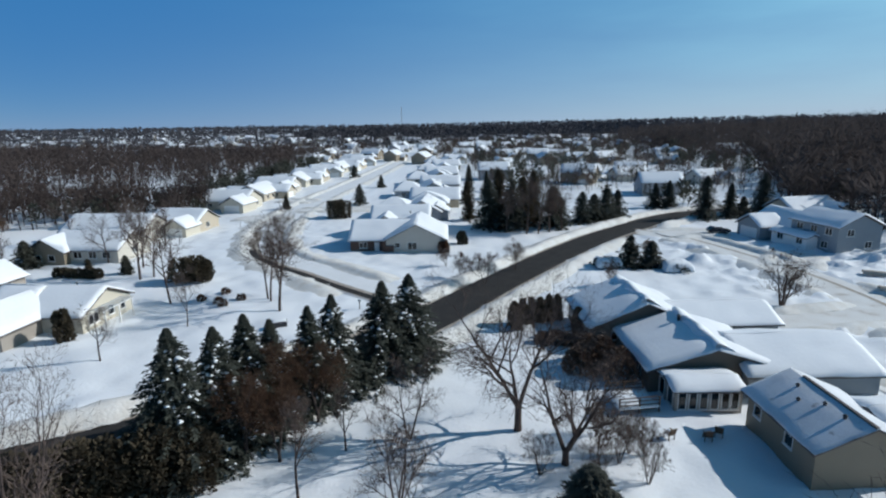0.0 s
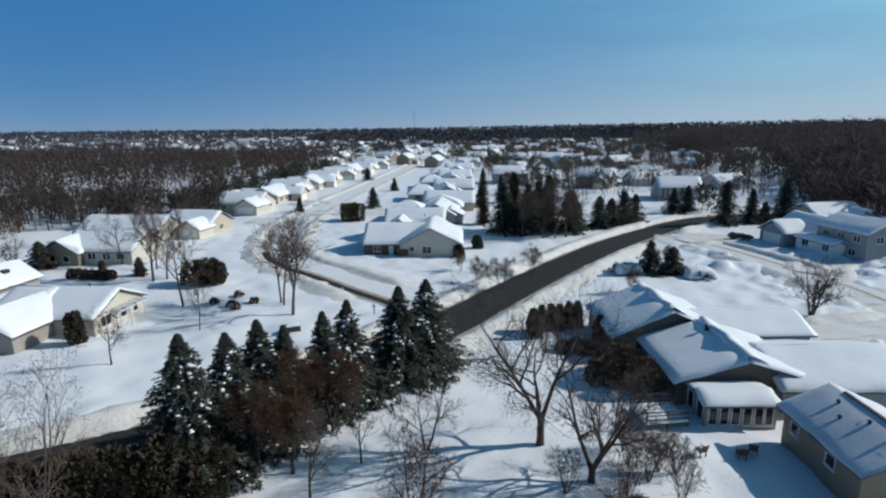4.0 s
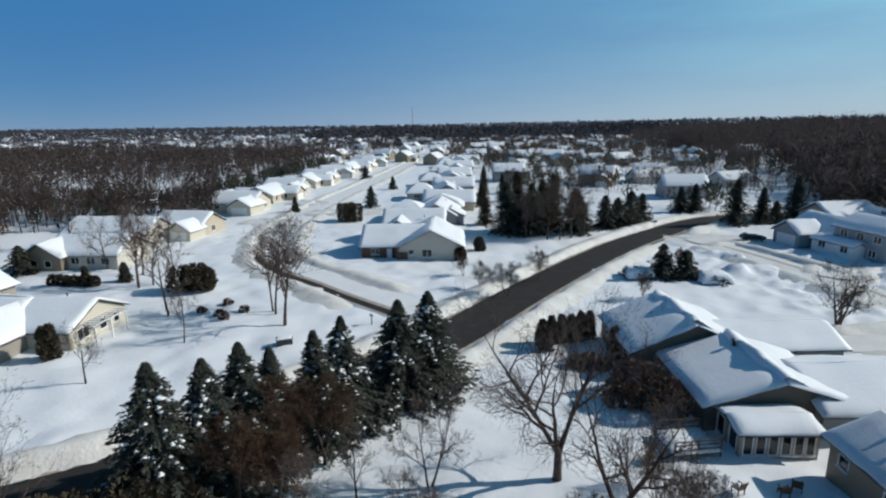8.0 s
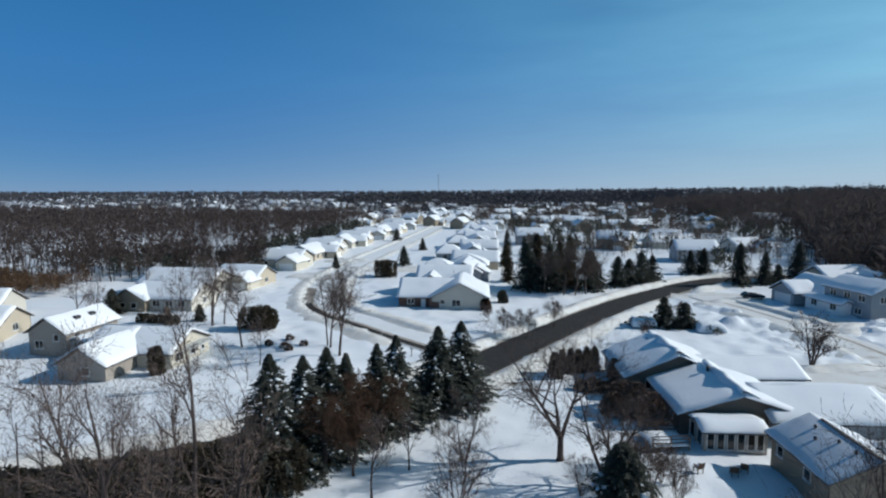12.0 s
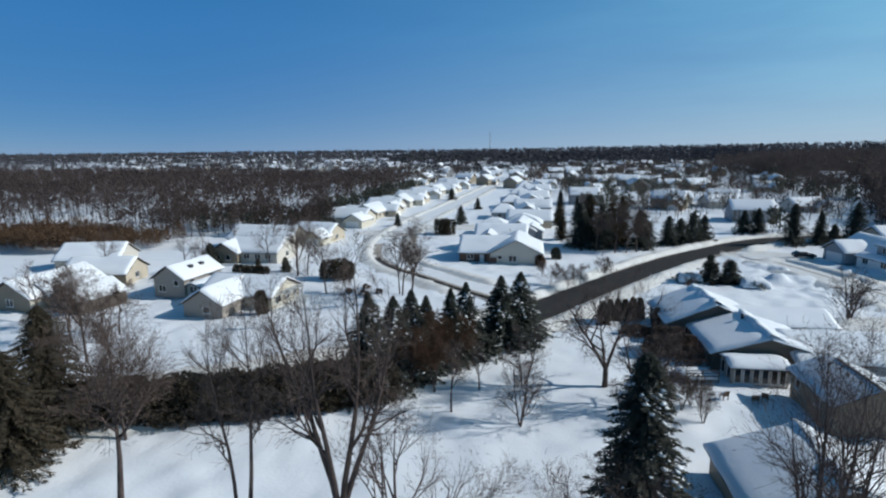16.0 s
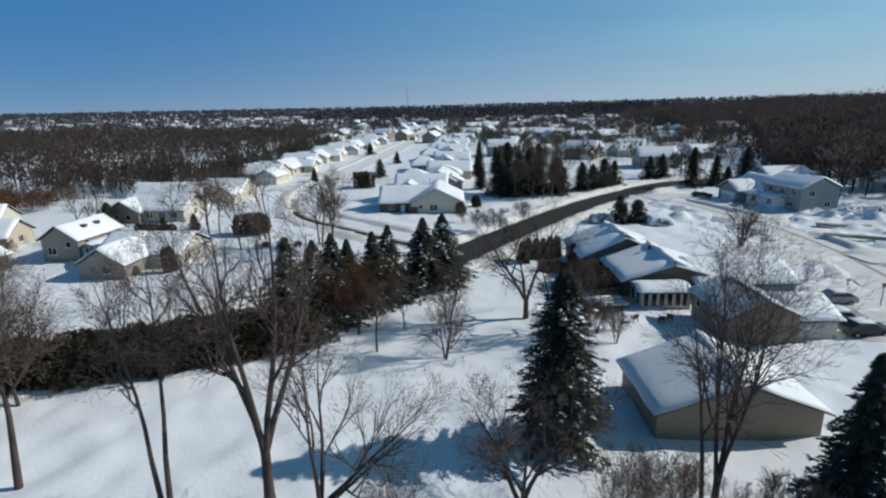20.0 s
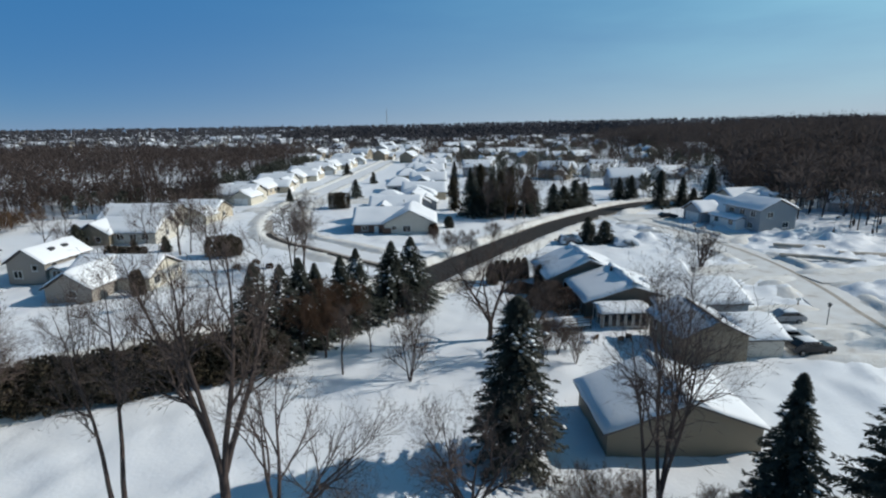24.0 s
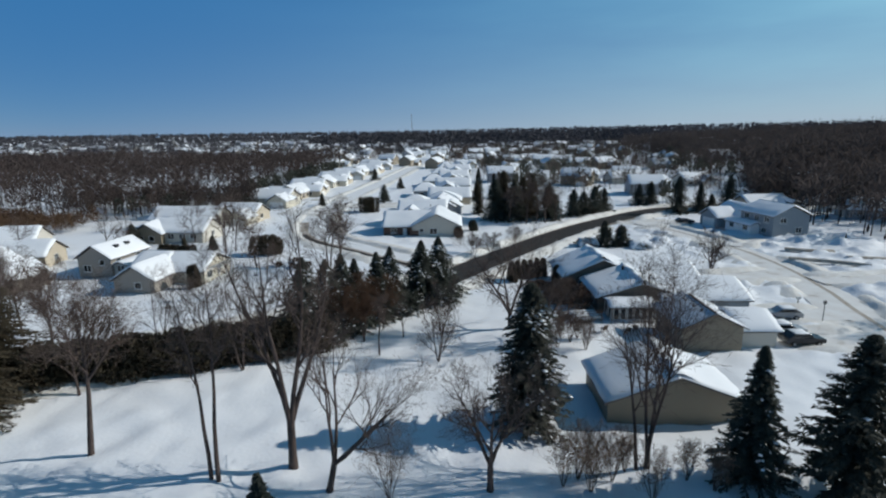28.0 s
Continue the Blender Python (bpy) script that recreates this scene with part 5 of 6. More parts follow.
for n, (x, y, hh, r_, mt) in enumerate(((31.6, 84.6, 5.4, 2.5, NEEDLE_DARK), (35.0, 84.2, 4.6, 2.6, NEEDLE_DARK), (64.6, 128.6, 10.8, 3.6, NEEDLE_DARK), (59.5, 147.3, 7.0, 3.0, NEEDLE_DARK), (63.4, 147.6, 7.6, 3.0, NEEDLE_DARK), (71.6, 130.4, 8.6, 3.0, NEEDLE_DARK), (75.5, 131.5, 5.2, 2.8, NEEDLE_DARK), (82, 134.5, 10.5, 4.2, NEEDLE_DARK), (-25.2, 160.6, 6.2, 2.7, NEEDLE), (33.6, 125, 7.6, 3.4, NEEDLE), (36.8, 126.5, 6.8, 3.4, NEEDLE_DARK), (40.2, 128, 8.2, 3.8, NEEDLE), (43.8, 131, 7.4, 3.6, NEEDLE_DARK), (10.8, 119.5, 11.5, 4.0, NEEDLE), (13.4, 123, 13.5, 4.4, CEDAR), (16.0, 118, 11.5, 4.0, NEEDLE_DARK), (19.0, 123, 11.6, 4.2, CEDAR), (25.6, 119.5, 9.6, 3.8, NEEDLE), (27.6, 121, 7.0, 3.0, NEEDLE_DARK), (22, 126, 12.5, 4.2, CEDAR), (6.9, 131, 6.5, 2.6, CEDAR), (7.5, 160, 7, 3.0, CEDAR), (-58.5, 84, 2.8, 1.0, CEDAR), (-72, 88, 5, 2.6, NEEDLE_DARK), (-45.2, 152, 4.5, 1.4, NEEDLE_DARK), (-24, 205, 5, 1.8, NEEDLE_DARK), (-41, 245, 6, 3, NEEDLE_DARK), (-52.5, 84.5, 3.2, 1.2, NEEDLE_DARK), (14, 170, 9, 2.2, NEEDLE_DARK), (9, 185, 10, 2.2, NEEDLE_DARK))):
    conifer(x, y, hh, r_, 500 + n, "dark conifer among snowy gardens", mt, snow=0.06, detail=0.75, power=(0.55 if 80 < y < 130 else 0.7), fill=1.5, name="conifer", tuft=1.0)


# ---- woods ----
def woods(name, spots, seed, label, height=(10, 16), slivers=46, mat=None, trunk=True, thick=1.0):
    """Many simple leafless trees as one stretch of woodland."""
    rng = np.random.default_rng(seed)
    spots = np.asarray(spots, float)
    k = len(spots)
    hs = height[0] + (height[1] - height[0]) * np.clip(0.75 * vnoise(spots[:, 0] / 22, spots[:, 1] / 22, seed + 3) + rng.normal(0.12, 0.2, k), -0.25, 1.25)
    gz = ground_z(spots[:, 0], spots[:, 1])
    base = np.column_stack([spots, gz])
    u = rng.uniform(0.30, 1.0, (k, slivers))
    phi = rng.uniform(0, 6.283, (k, slivers))
    wide = hs[:, None] * 0.27 * np.sin(np.clip(u, 0, 1) * 2.6 + 0.35) * np.sqrt(rng.uniform(0.02, 1, (k, slivers)))
    b = base[:, None] + np.stack([np.cos(phi) * wide * 0.55, np.sin(phi) * wide * 0.55, hs[:, None] * u * 0.82], -1)
    ln = hs[:, None] * rng.uniform(0.10, 0.24, (k, slivers))
    d = np.stack([np.cos(phi) * 0.8, np.sin(phi) * 0.8, rng.uniform(0.3, 1.4, (k, slivers))], -1) + rng.normal(0, 0.25, (k, slivers, 3))
    d /= np.linalg.norm(d, axis=-1, keepdims=True)
    tip = b + d * ln[..., None]
    V1, F1 = diamonds(b.reshape(-1, 3), tip.reshape(-1, 3), (ln * thick * rng.uniform(0.04, 0.11, ln.shape)).ravel(), rng.normal(0, 1, (k * slivers, 3)))
    vs, fs = [V1], [F1]
    if trunk:
        top = base + np.column_stack([rng.normal(0, 0.4, (k, 2)), hs * 0.8])
        V2, F2 = tubes(np.column_stack([base - [0, 0, 0.3], top, hs * 0.013, hs * 0.003]), 4)
        vs.append(V2)
        fs.append(F2 + len(V1))
    ob = part(name, mesh_of(name, np.vstack(vs), fs, mat or WOODS))
    return tagged(ob, label, "woodland", kind="stuff")


def tree_templates(seed, count, pieces):
    """Light leafless trees of unit height, as flat tapering slivers."""
    out = []
    for n in range(count):
        a, b, c = grow(seed + n, 12.0, limbs=9, fork=0.3, spread=0.6, wide=0.4, girth=0.2, upright=0.4)
        rng = np.random.default_rng(seed + n)
        limbs = np.array([s for limb in b for s in limb])
        twigs = np.array(c)
        twigs = twigs[rng.permutation(len(twigs))[: pieces - 27]]
        limbs = limbs[np.argsort(-limbs[:, 6])[:20]]
        twigs[:, 6:] = 0.10
        twigs[:, 3:6] += (twigs[:, 3:6] - twigs[:, :3]) * 1.2
        limbs[:, 6:] = np.maximum(limbs[:, 6:] * 1.2, 0.05)
        s = np.vstack([np.array(a), limbs, twigs]) / 12.0
        out.append(s)
    return out


TEMPLATES = tree_templates(900, 6, 64)


def woodland(name, spots, seed, label, height=(9, 14), mat=None):
    """A stretch of woodland of branching leafless trees."""
    rng = np.random.default_rng(seed)
    gz = ground_z(spots[:, 0], spots[:, 1])
    bs, ts, ws = [], [], []
    for k, (x, y) in enumerate(spots):
        s = TEMPLATES[rng.integers(len(TEMPLATES))]
        a, hh = rng.uniform(0, 6.283), rng.uniform(*height)
        R = np.array([[math.cos(a), -math.sin(a), 0], [math.sin(a), math.cos(a), 0], [0, 0, 1]]) * hh
        o = np.array([x, y, gz[k]])
        bs.append(s[:, :3] @ R.T + o)
        ts.append(s[:, 3:6] @ R.T + o)
        ws.append(s[:, 6] * hh)
    bs, ts, ws = np.vstack(bs), np.vstack(ts), np.concatenate(ws)
    V, F = diamonds(bs - (ts - bs) * 0.08, ts + (ts - bs) * 0.15, ws * 1.15, rng.normal(0, 1, bs.shape))
    return tagged(part(name, mesh_of(name, V, F, mat or WOODS)), label, "woodland", kind="stuff")


def scatter(seed, n, x0, x1, y0, y1, keep):
    rng = np.random.default_rng(seed)
    p = np.column_stack([rng.uniform(x0, x1, n * 6), rng.uniform(y0, y1, n * 6)])
    return p[keep(p[:, 0], p[:, 1])][:n]


woodland("left_woods", scatter(1, 1150, -520, -66, 96, 430, lambda x, y: ((x < -84) & (y > 134 + 8 * np.sin(x / 13))) | ((x < -116) & (y > 124 + 6 * np.sin(x / 11))) | ((x < -82) & (y > 165) & (y < 320)) | ((x < -150) & (y > 118))), 1, "brown leafless woodland beyond the gardens", (9, 15))
woodland("right_woods", scatter(2, 600, 80, 340, 84, 430, lambda x, y: (x > 88 + 0.20 * (y - 100) + 8 * np.sin(y / 23)) & ((vnoise(x / 34, y / 30, 44) > 0.36) | (x > 0.66 * y))), 2, "dark leafless woodland on rising ground", (13, 20), mat=WOODS_DARK)
woods("left_wood_crowns", scatter(21, 3000, -600, -66, 124, 430, lambda x, y: (((x < -90) & (y > 136)) | (x < -125) | ((x < -80) & (y > 185) & (y < 330))) & (vnoise(x / 26, y / 20, 41) + 0.5 * vnoise(x / 9, y / 9, 42) > 0.95 - (y - 124) / 130)), 21, "brown haze of leafless crowns over the woods", (8, 15), 46, thick=1.1)
woods("right_wood_crowns", scatter(22, 1700, 84, 380, 88, 470, lambda x, y: (x > 92 + 0.22 * (y - 100) + 6 * np.sin(y / 23)) & ((vnoise(x / 34, y / 30, 44) > 0.36) | (x > 0.66 * y))), 22, "dark haze of leafless crowns on rising ground", (12, 19), 64, mat=WOODS_DARK, thick=0.8)
woods("right_wood_front", scatter(26, 420, 78, 190, 112, 260, lambda x, y: (x > 82 + np.maximum(0, y - 122) * 0.5) & (x > 0.58 * y) & (vnoise(x / 14, y / 14, 71) > 0.3)), 26, "leafless trees behind the two-storey house", (10, 16), 60, mat=WOODS_DARK, thick=1.0)
woods("right_front_conifers", scatter(27, 60, 78, 170, 114, 230, lambda x, y: (x > 84 + np.maximum(0, y - 122) * 0.5) & (x > 0.58 * y)), 27, "dark conifers behind the two-storey house", (7, 11), 110, mat=NEEDLE_DARK, thick=1.6)
# Out-of-view trees on the right, added for their shadows over the yards
woods("right_wood_edge", scatter(23, 90, 102, 150, 10, 92, lambda x, y: x > 104 + 5 * np.sin(y / 9)), 23, "leafless trees behind the gardens", (11, 17), 60, thick=0.8)
woods("outer_woods_left", scatter(24, 7500, -1400, 420, 425, 1080, lambda x, y: (np.abs(x) < 1.4 * y) & ((x < -0.10 * y) | (y > 560)) & (vnoise(x / 110, y / 90, 51) + 0.35 * vnoise(x / 30, y / 30, 14) < 0.88)), 24, "trees between the outlying houses, haze put into their grey colour", (7, 12), 16, mat=FAR_WOODS, trunk=False, thick=3.0)
woods("outer_woods_right", scatter(25, 1900, 120, 760, 400, 780, lambda x, y: (x > 0.32 * y) & (vnoise(x / 60, y / 50, 15) > 0.2)), 25, "dark woodland beyond the nearer woods", (11, 17), 34, mat=WOODS_DARK, trunk=False, thick=1.7)
woods("russet_thicket", scatter(8, 900, -190, -98, 74, 126, lambda x, y: np.abs((y - 108) - 0.12 * (x + 108)) < 9.5 + 2 * np.sin(x / 7)), 8, "dark copper-brown thicket along the wood edge", (3.5, 7.5), 70, mat=COPPER, trunk=False, thick=0.9)
woodland("field_trees", scatter(14, 170, -260, -98, 112, 152, lambda x, y: vnoise(x / 16, y / 12, 81) > 0.35), 14, "tall leafless trees in the snowy field", (9, 15))
woods("house_backing_trees", scatter(12, 150, -120, -66, 118, 160, lambda x, y: (y > 126 + 0.25 * (x + 90)) & (y < 156) & (vnoise(x / 9, y / 9, 61) > 0.3)), 12, "leafless trees behind the gardens", (7, 12), 70, thick=0.8)
woods("house_backing_conifers", scatter(13, 26, -100, -68, 122, 150, lambda x, y: y > 124), 13, "dark conifers behind the gardens", (4, 7.5), 110, mat=NEEDLE_DARK, thick=1.8)
woods("wood_conifers", scatter(10, 90, 78, 330, 105, 400, lambda x, y: x > 80 + 0.20 * (y - 120)), 10, "dark conifers among the leafless woods", (8, 14), 90, mat=NEEDLE_DARK, thick=2.2)
woods("conifer_belt", scatter(9, 130, -94, -72, 150, 330, lambda x, y: np.abs(x + 82 - 0.06 * (y - 156)) < 6), 9, "dark evergreen belt behind the street", (5, 8), 60, mat=NEEDLE_DARK, thick=2.4)
woods("town_trees", scatter(31, 2500, -90, 300, 160, 700, lambda x, y: (np.abs(x + 35) > 30) & ((x > 14) | (y > 330)) & (vnoise(x / 24, y / 24, 18) > 0.40 - (y - 165) / 2600)), 31, "brown leafless trees between the town houses", (6, 11), 42, mat=WOODS, thick=0.85)
woods("town_conifers", scatter(32, 620, -60, 230, 140, 640, lambda x, y: (np.abs(x + 33) > 24) & ((x > 16) | (y > 330)) & ((x > 50) | (y > 175)) & (vnoise(x / 30, y / 30, 28) > 0.5)), 32, "dark conifers between the town houses", (5, 10), 60, mat=NEEDLE_DARK, thick=2.0)
woodland("middle_trees", scatter(3, 260, -60, 190, 165, 620, lambda x, y: (np.abs(x + 33) > 9) & ((x > 12) | (y > 330)) & (vnoise(x / 30, y / 30, 8) > 0.42)), 3, "leafless trees among the town gardens", (6, 11))
woods("far_woods_left", scatter(4, 5600, -2300, -60, 980, 1700, lambda x, y: (x < -0.12 * y) & (vnoise(x / 90, y / 60, 4) > 0.3)), 4, "distant woodland with haze in its grey colour", (9, 14), 8, mat=FAR_WOODS, trunk=False, thick=11.0)
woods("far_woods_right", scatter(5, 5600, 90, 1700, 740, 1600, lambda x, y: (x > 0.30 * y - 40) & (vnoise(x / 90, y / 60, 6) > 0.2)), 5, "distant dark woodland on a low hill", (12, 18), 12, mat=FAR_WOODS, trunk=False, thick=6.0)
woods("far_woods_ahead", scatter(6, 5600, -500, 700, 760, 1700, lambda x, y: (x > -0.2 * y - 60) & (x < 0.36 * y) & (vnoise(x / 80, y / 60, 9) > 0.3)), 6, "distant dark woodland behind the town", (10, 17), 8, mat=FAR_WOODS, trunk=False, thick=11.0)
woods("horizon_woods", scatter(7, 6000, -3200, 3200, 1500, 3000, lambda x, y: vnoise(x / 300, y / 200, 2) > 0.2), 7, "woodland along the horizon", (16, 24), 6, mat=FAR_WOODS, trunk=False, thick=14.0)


# ---- garden clutter ----
for n in range(7):
    u = n / 6
    shrub(12.0 + 7.4 * u, 53.6 - 0.4 * u, 1.3 + 0.2 * math.sin(n * 2.1), 0.95, 320 + n, "dense dark brown hedge shrub poking from snow", BROWNLEAF, "brown garden hedge", "hedge_shrub", 1500, 0.4, leaf=0.14)
for n, (x, y, hh) in enumerate(((16.4, 46.8, 3.4), (17.2, 44.4, 3.2), (15.4, 48.6, 2.8), (14.2, 46.4, 2.4))):
    shrub(x, y, hh, 1.5, 340 + n, "dense reddish-brown shrub beside a house", BROWNLEAF, "", "brown_shrub", 2200, 0.45, leaf=0.15)
for n, (x, y, hh) in enumerate(((11.6, 30.2, 4.4), (13.4, 31.8, 4.0), (14.8, 29.8, 3.8), (12.6, 33.8, 3.6), (7.6, 30.6, 3.4), (10.2, 27.6, 4.0), (15.6, 32.8, 3.0))):
    bare_tree(x, y, hh, 345 + n, "bushy leafless shrub with fine pale brown twigs", stems=5, fork=0.08, girth=0.05, limbs=5, spread=0.55, twigs=0.5, group="twiggy shrubs in the back garden")
bare_tree(33, 87.5, 3.0, 350, "brown twiggy shrub behind dark evergreens", TWIG_BROWN, stems=6, fork=0.05, girth=0.05)
bare_tree(36.5, 90, 3.5, 351, "brown twiggy shrub behind dark evergreens", TWIG_BROWN, stems=6, fork=0.05, girth=0.05)

# ---- small things ----
def car(x, y, rot, paint, label, snow=0.1):
    t = thing("car", pose(x, y, float(ground_z(x, y)) + 0.10, 0, 0, rot), label, "car")
    side = [(-2.25, 0.35), (2.2, 0.35), (2.3, 0.62), (2.15, 0.88), (1.0, 1.0), (0.35, 1.48), (-1.35, 1.52), (-2.1, 1.05), (-2.3, 0.8)]
    body = Mesh().poly([(a, -0.88, b) for a, b in side], [(a, 0.88, b) for a, b in side]).make("body", paint, 0.06)
    part("body", body, t)
    for s in (-1, 1):
        gl = [(0.85, 1.04), (0.3, 1.40), (-1.25, 1.43), (-1.85, 1.08)]
        part("window", Mesh().poly([(a, s * 0.885, b) for a, b in gl], [(a, s * 0.90, b) for a, b in gl]).make("window", GLASS), t)
        for wx in (-1.4, 1.4):
            bm = bmesh.new()
            bmesh.ops.create_cone(bm, cap_ends=True, segments=14, radius1=0.33, radius2=0.33, depth=0.22, matrix=Matrix.Translation((wx, s * 0.82, 0.33)) @ Matrix.Rotation(radians(90), 4, "X"))
            me = bpy.data.meshes.new("wheel")
            bm.to_mesh(me)
            bm.free()
            me.materials.append(RUBBER)
            wh = part("wheel", me, t)
            bm = bmesh.new()
            bmesh.ops.create_cone(bm, cap_ends=True, segments=10, radius1=0.2, radius2=0.17, depth=0.24, matrix=Matrix.Translation((wx, s * 0.83, 0.33)) @ Matrix.Rotation(radians(90), 4, "X"))
            me = bpy.data.meshes.new("rim")
            bm.to_mesh(me)
            bm.free()
            me.materials.append(METAL)
            part("rim", me, wh)
        part("headlight", box_mesh("headlight", 2.16, 2.29, s * 0.62 - 0.16, s * 0.62 + 0.16, 0.66, 0.8, GLASS, 0.02), t)
    if snow:
        part("snow_cover", mesh_of("snow_cover", *soft_slab([(-1.3, -0.75, 1.525), (0.3, -0.75, 1.49), (0.3, 0.75, 1.49), (-1.3, 0.75, 1.525)], snow, "brtl", 4), ROOF_SNOW, True), t)
    return t


CAR_DARK = material("dark_car_paint", (0.02, 0.022, 0.028), 0.25, 0.5, vary=0.2)
CAR_SILVER = material("silver_car_paint", (0.35, 0.36, 0.38), 0.3, 0.5, metal=0.3, vary=0.2)
car(39.6, 30.9, 2, CAR_DARK, "dark car parked on a snowy driveway", 0.16)
car(42.4, 39.6, 172, CAR_SILVER, "silver car with snow on its roof on a driveway", 0.12)
car(39.4, 34.0, 0, CAR_SILVER, "car half buried under snow on the driveway", 0.3)
car(59.4, 111.0, -5, CAR_DARK, "dark car parked before a house", 0.08)

mast = thing("radio_mast", pose(-202, 2500, float(ground_z(-202, 2500))), "thin lattice radio mast on the horizon", "mast")
for a in range(3):
    ca, sa = math.cos(a * 2.094) * 2.2, math.sin(a * 2.094) * 2.2
    part("leg", mesh_of("leg", *tubes([(ca, sa, 0, ca * 0.6, sa * 0.6, 95, 0.7, 0.5)], 4), METAL), mast)
part("bracing", mesh_of("bracing", *tubes([(2.2 * math.cos(i * 2.094), 2.2 * math.sin(i * 2.094), i * 5, 2.0 * math.cos((i + 1) * 2.094), 2.0 * math.sin((i + 1) * 2.094), i * 5 + 5, 0.3, 0.3) for i in range(19)], 3), METAL), mast)


def deck(x, y, rot):
    t = thing("deck", pose(x, y, 0.1, 0, 0, rot), "weathered wooden deck with rails beside the house", "deck")
    for n in range(12):
        part("plank", box_mesh("plank", -1.8, 1.8, -1.5 + n * 0.25, -1.5 + n * 0.25 + 0.23, 0.45, 0.5, DARKWOOD), t)
    for px in (-1.75, 0, 1.75):
        for py in (-1.45, 1.4):
            part("post", box_mesh("post", px - 0.05, px + 0.05, py - 0.05, py + 0.05, -0.1, 1.45, DARKWOOD), t)
    for py in (-1.45, 1.4):
        for z in (0.75, 1.1, 1.4):
            part("rail", box_mesh("rail", -1.7, 1.7, py - 0.03, py + 0.03, z, z + 0.08, DARKWOOD), t)
    part("snow_cover", mesh_of("snow_cover", *soft_slab([(-1.8, -1.5, 0.501), (1.8, -1.5, 0.501), (1.8, 1.5, 0.501), (-1.8, 1.5, 0.501)], 0.3, "brtl", 2), ROOF_SNOW, True), t)


deck(17.0, 40.0, 8)


def pergola(x, y, rot):
    t = thing("pergola", pose(x, y, 0.1, 0, 0, rot), "white-painted timber pergola against the cream gable wall", "pergola")
    for px in (-2.6, 0.0, 2.6):
        part("post", box_mesh("post", px - 0.07, px + 0.07, -1.55, -1.41, -0.2, 2.3, WHITE), t)
    for py in (-1.55, 0.0):
        part("beam", box_mesh("beam", -2.9, 2.9, py, py + 0.12, 2.301, 2.46, WHITE), t)
    for n in range(9):
        part("rafter", box_mesh("rafter", -2.75 + n * 0.67, -2.67 + n * 0.67, -1.8, 0.14, 2.461, 2.58, WHITE), t)


pergola(-41.2, 61.4, 87)


def garden_chair(x, y, rot):
    t = thing("garden_chair", pose(x, y, float(ground_z(x, y)) + 0.05, 0, 0, rot), "dark garden chair heaped with snow", "chair", "chairs on the snowy lawn")
    part("seat", box_mesh("seat", -0.3, 0.3, -0.3, 0.3, 0.38, 0.43, DARKWOOD, 0.01), t)
    part("backrest", Mesh().poly([(-0.3, 0.26, 0.43), (0.3, 0.26, 0.43), (0.3, 0.31, 0.43), (-0.3, 0.31, 0.43)], [(-0.3, 0.42, 1.0), (0.3, 0.42, 1.0), (0.3, 0.47, 1.0), (-0.3, 0.47, 1.0)]).make("backrest", DARKWOOD), t)
    for lx in (-0.26, 0.26):
        for ly in (-0.26, 0.26):
            part("leg", box_mesh("leg", lx - 0.03, lx + 0.03, ly - 0.03, ly + 0.03, -0.1, 0.38, DARKWOOD), t)
        part("armrest", box_mesh("armrest", lx - 0.05, lx + 0.05, -0.3, 0.34, 0.6, 0.64, DARKWOOD), t)
    part("snow_cover", mesh_of("snow_cover", *soft_slab([(-0.24, -0.28, 0.431), (0.24, -0.28, 0.431), (0.24, 0.24, 0.431), (-0.24, 0.24, 0.431)], 0.46, "brtl", 2, 0.05, 0.10), ROOF_SNOW, True), t)


for x, y, r in ((18.2, 34.9, 200), (21.2, 35.0, 170), (22.2, 35.3, 150), (13.6, 38.2, 220)):
    garden_chair(x, y, r)

box = thing("utility_box", pose(-19.0, 59.0, 0.1, 0, 0, 20), "green-grey metal utility box with a snow cap on the lawn", "utility box")
part("body", box_mesh("body", -0.85, 0.85, -0.5, 0.5, 0, 0.75, DARKMETAL, 0.04), box)
part("lid", box_mesh("lid", -0.9, 0.9, -0.55, 0.55, 0.755, 0.83, DARKMETAL, 0.02), box)
part("snow_cap", mesh_of("snow_cap", *soft_slab([(-0.85, -0.5, 0.831), (0.85, -0.5, 0.831), (0.85, 0.5, 0.831), (-0.85, 0.5, 0.831)], 0.2, "brtl", 2, 0.04, 0.2), ROOF_SNOW, True), box)

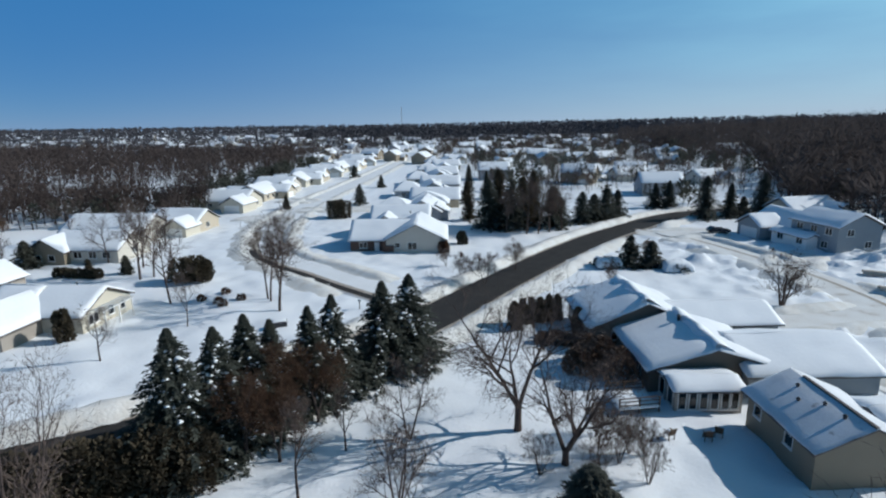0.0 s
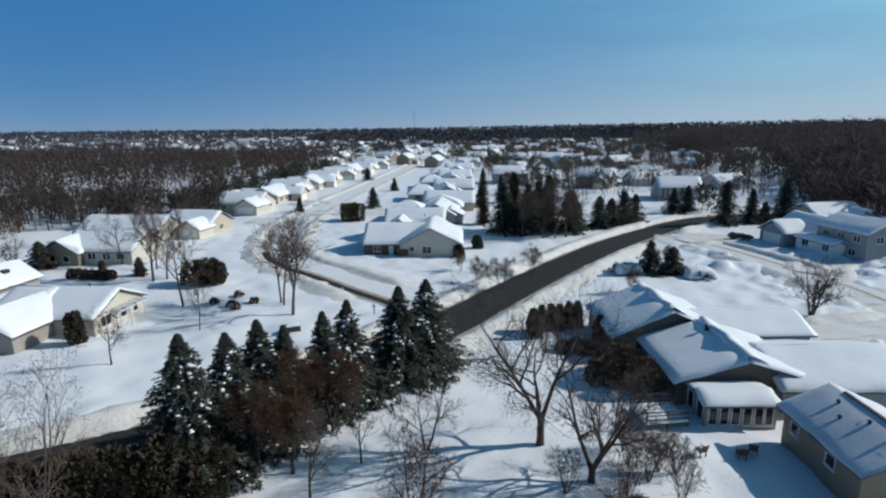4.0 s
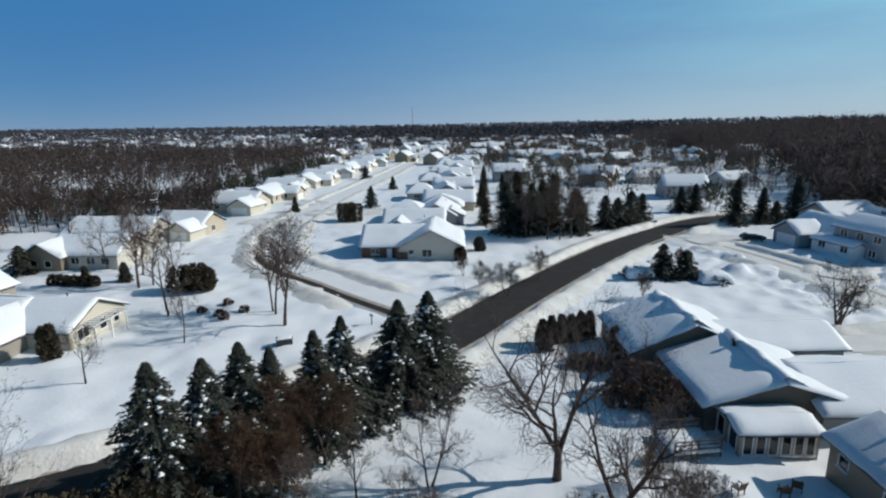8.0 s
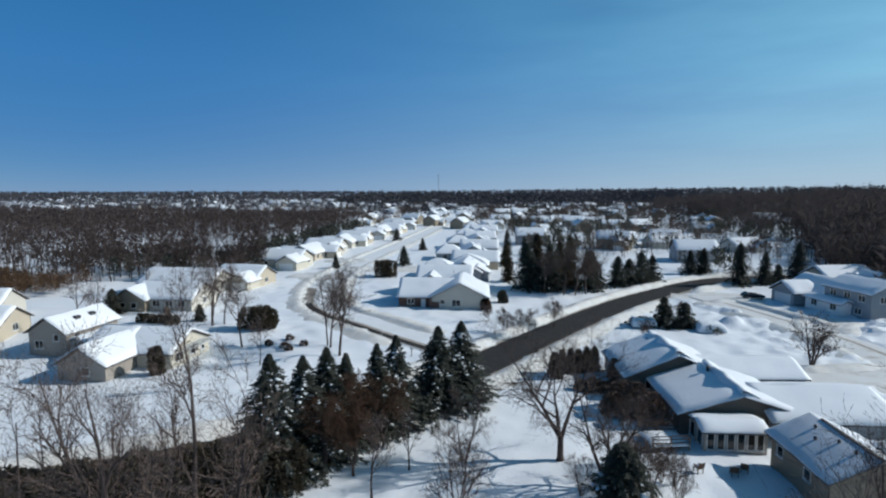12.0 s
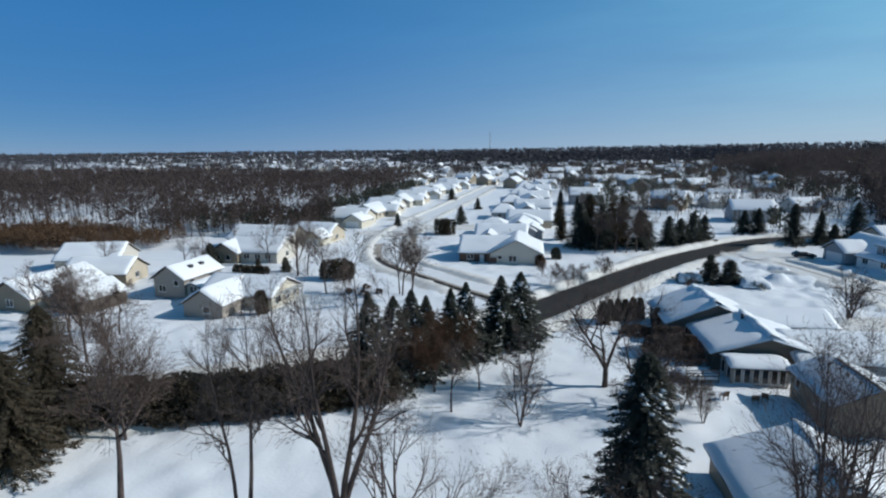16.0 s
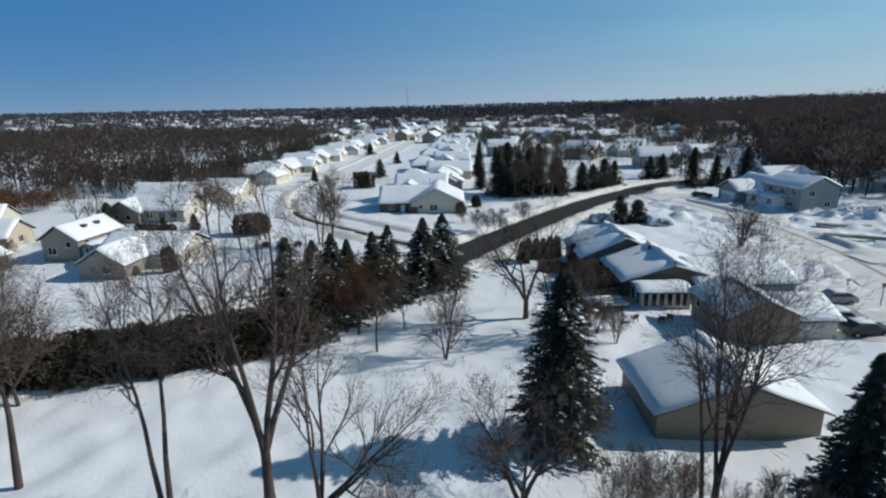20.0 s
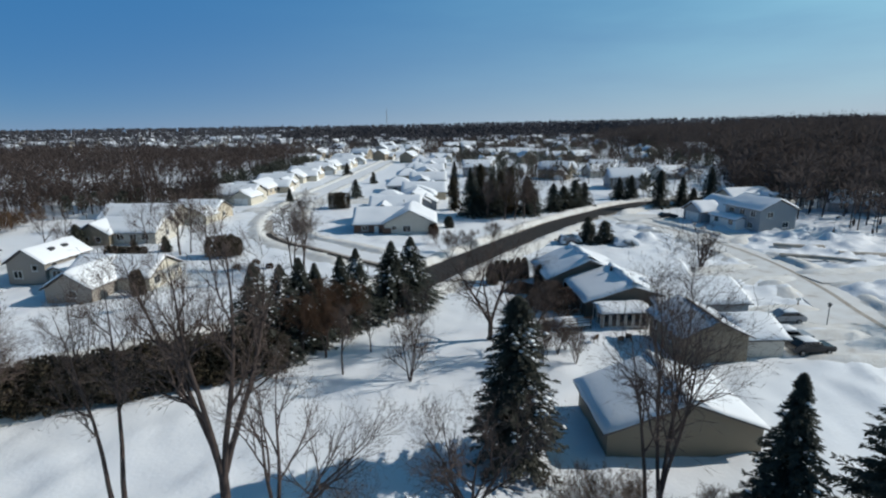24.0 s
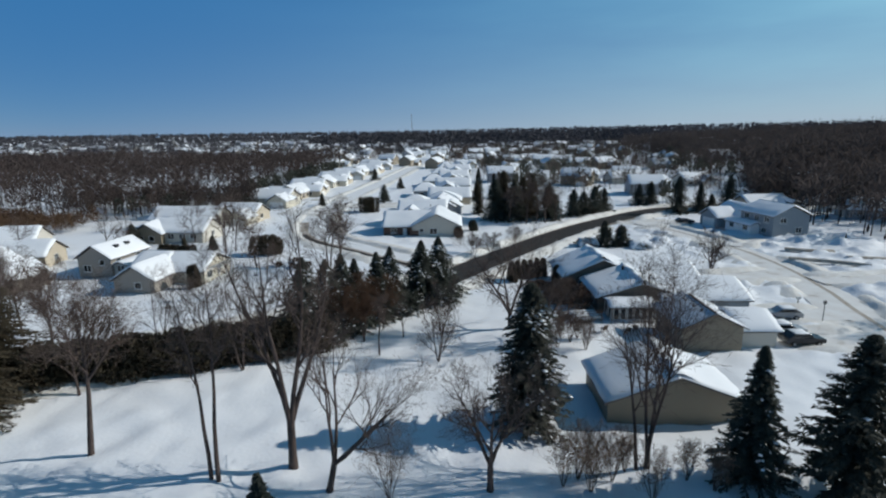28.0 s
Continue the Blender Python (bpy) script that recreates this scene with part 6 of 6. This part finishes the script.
for x, y, r in ((-10.3, 65.2, 30), (47.5, 44.5, -80)):
    mb = thing("mailbox", pose(x, y, 0.0, 0, 0, r), "mailbox on a wooden post beside the road", "mailbox")
    part("post", box_mesh("post", -0.05, 0.05, -0.05, 0.05, 0, 1.15, DARKWOOD), mb)
    part("box", Mesh().poly([(-0.12, -0.28, 1.151), (0.12, -0.28, 1.151), (0.12, -0.28, 1.32), (0.06, -0.28, 1.42), (-0.06, -0.28, 1.42), (-0.12, -0.28, 1.32)], [(-0.12, 0.28, 1.151), (0.12, 0.28, 1.151), (0.12, 0.28, 1.32), (0.06, 0.28, 1.42), (-0.06, 0.28, 1.42), (-0.12, 0.28, 1.32)]).make("box", METAL), mb)

lamp = thing("lamp_post", pose(46.9, 38.4, 0.1), "slim garden lamp post beside a driveway", "lamp post")
part("pole", mesh_of("pole", *tubes([(0, 0, -0.1, 0, 0, 2.3, 0.06, 0.045)], 8), DARKMETAL, True), lamp)
part("lantern", Mesh().poly([(-0.1, -0.1, 2.3), (0.1, -0.1, 2.3), (0.1, 0.1, 2.3), (-0.1, 0.1, 2.3)], [(-0.16, -0.16, 2.65), (0.16, -0.16, 2.65), (0.16, 0.16, 2.65), (-0.16, 0.16, 2.65)]).make("lantern", GLASS), lamp)
part("cap", Mesh().poly([(-0.2, -0.2, 2.651), (0.2, -0.2, 2.651), (0.2, 0.2, 2.651), (-0.2, 0.2, 2.651)], [(-0.03, -0.03, 2.82), (0.03, -0.03, 2.82), (0.03, 0.03, 2.82), (-0.03, 0.03, 2.82)]).make("cap", DARKMETAL), lamp)

for n, (x, y, hh, r_) in enumerate(((28.2, 85.2, 1.5, 2.3), (38.4, 82.6, 1.5, 2.6))):
    shrub(x, y, hh, r_, 720 + n, "low spreading juniper mounded with snow", NEEDLE_DARK, "snow-mounded junipers", "juniper", 900, 0.5, snow=0.0, leaf=0.2)
    mound = thing("snow_mound", pose(x, y, float(ground_z(x, y)) + 0.3), "rounded heap of snow over a low juniper", "snow mound", "snow-mounded junipers")
    part("snow_cap", mesh_of("snow_cap", *soft_slab([(-r_ * 0.9, -r_ * 0.8, 0), (r_ * 0.9, -r_ * 0.8, 0), (r_ * 0.9, r_ * 0.8, 0), (-r_ * 0.9, r_ * 0.8, 0)], 1.3, "brtl", 5 + n, 0.2, 0.4), ROOF_SNOW, True), mound)
for n, (x, y) in enumerate(((-29.2, 67.2), (-30.4, 68.6), (-28.0, 70.5), (-33.5, 70.0), (-31.2, 72.8))):
    shrub(x, y, 0.8, 0.55, 700 + n, "small brown shrub half covered in snow", RUST, "lawn shrubs", "lawn_shrub", 260, 0.5, snow=0.8, leaf=0.16)
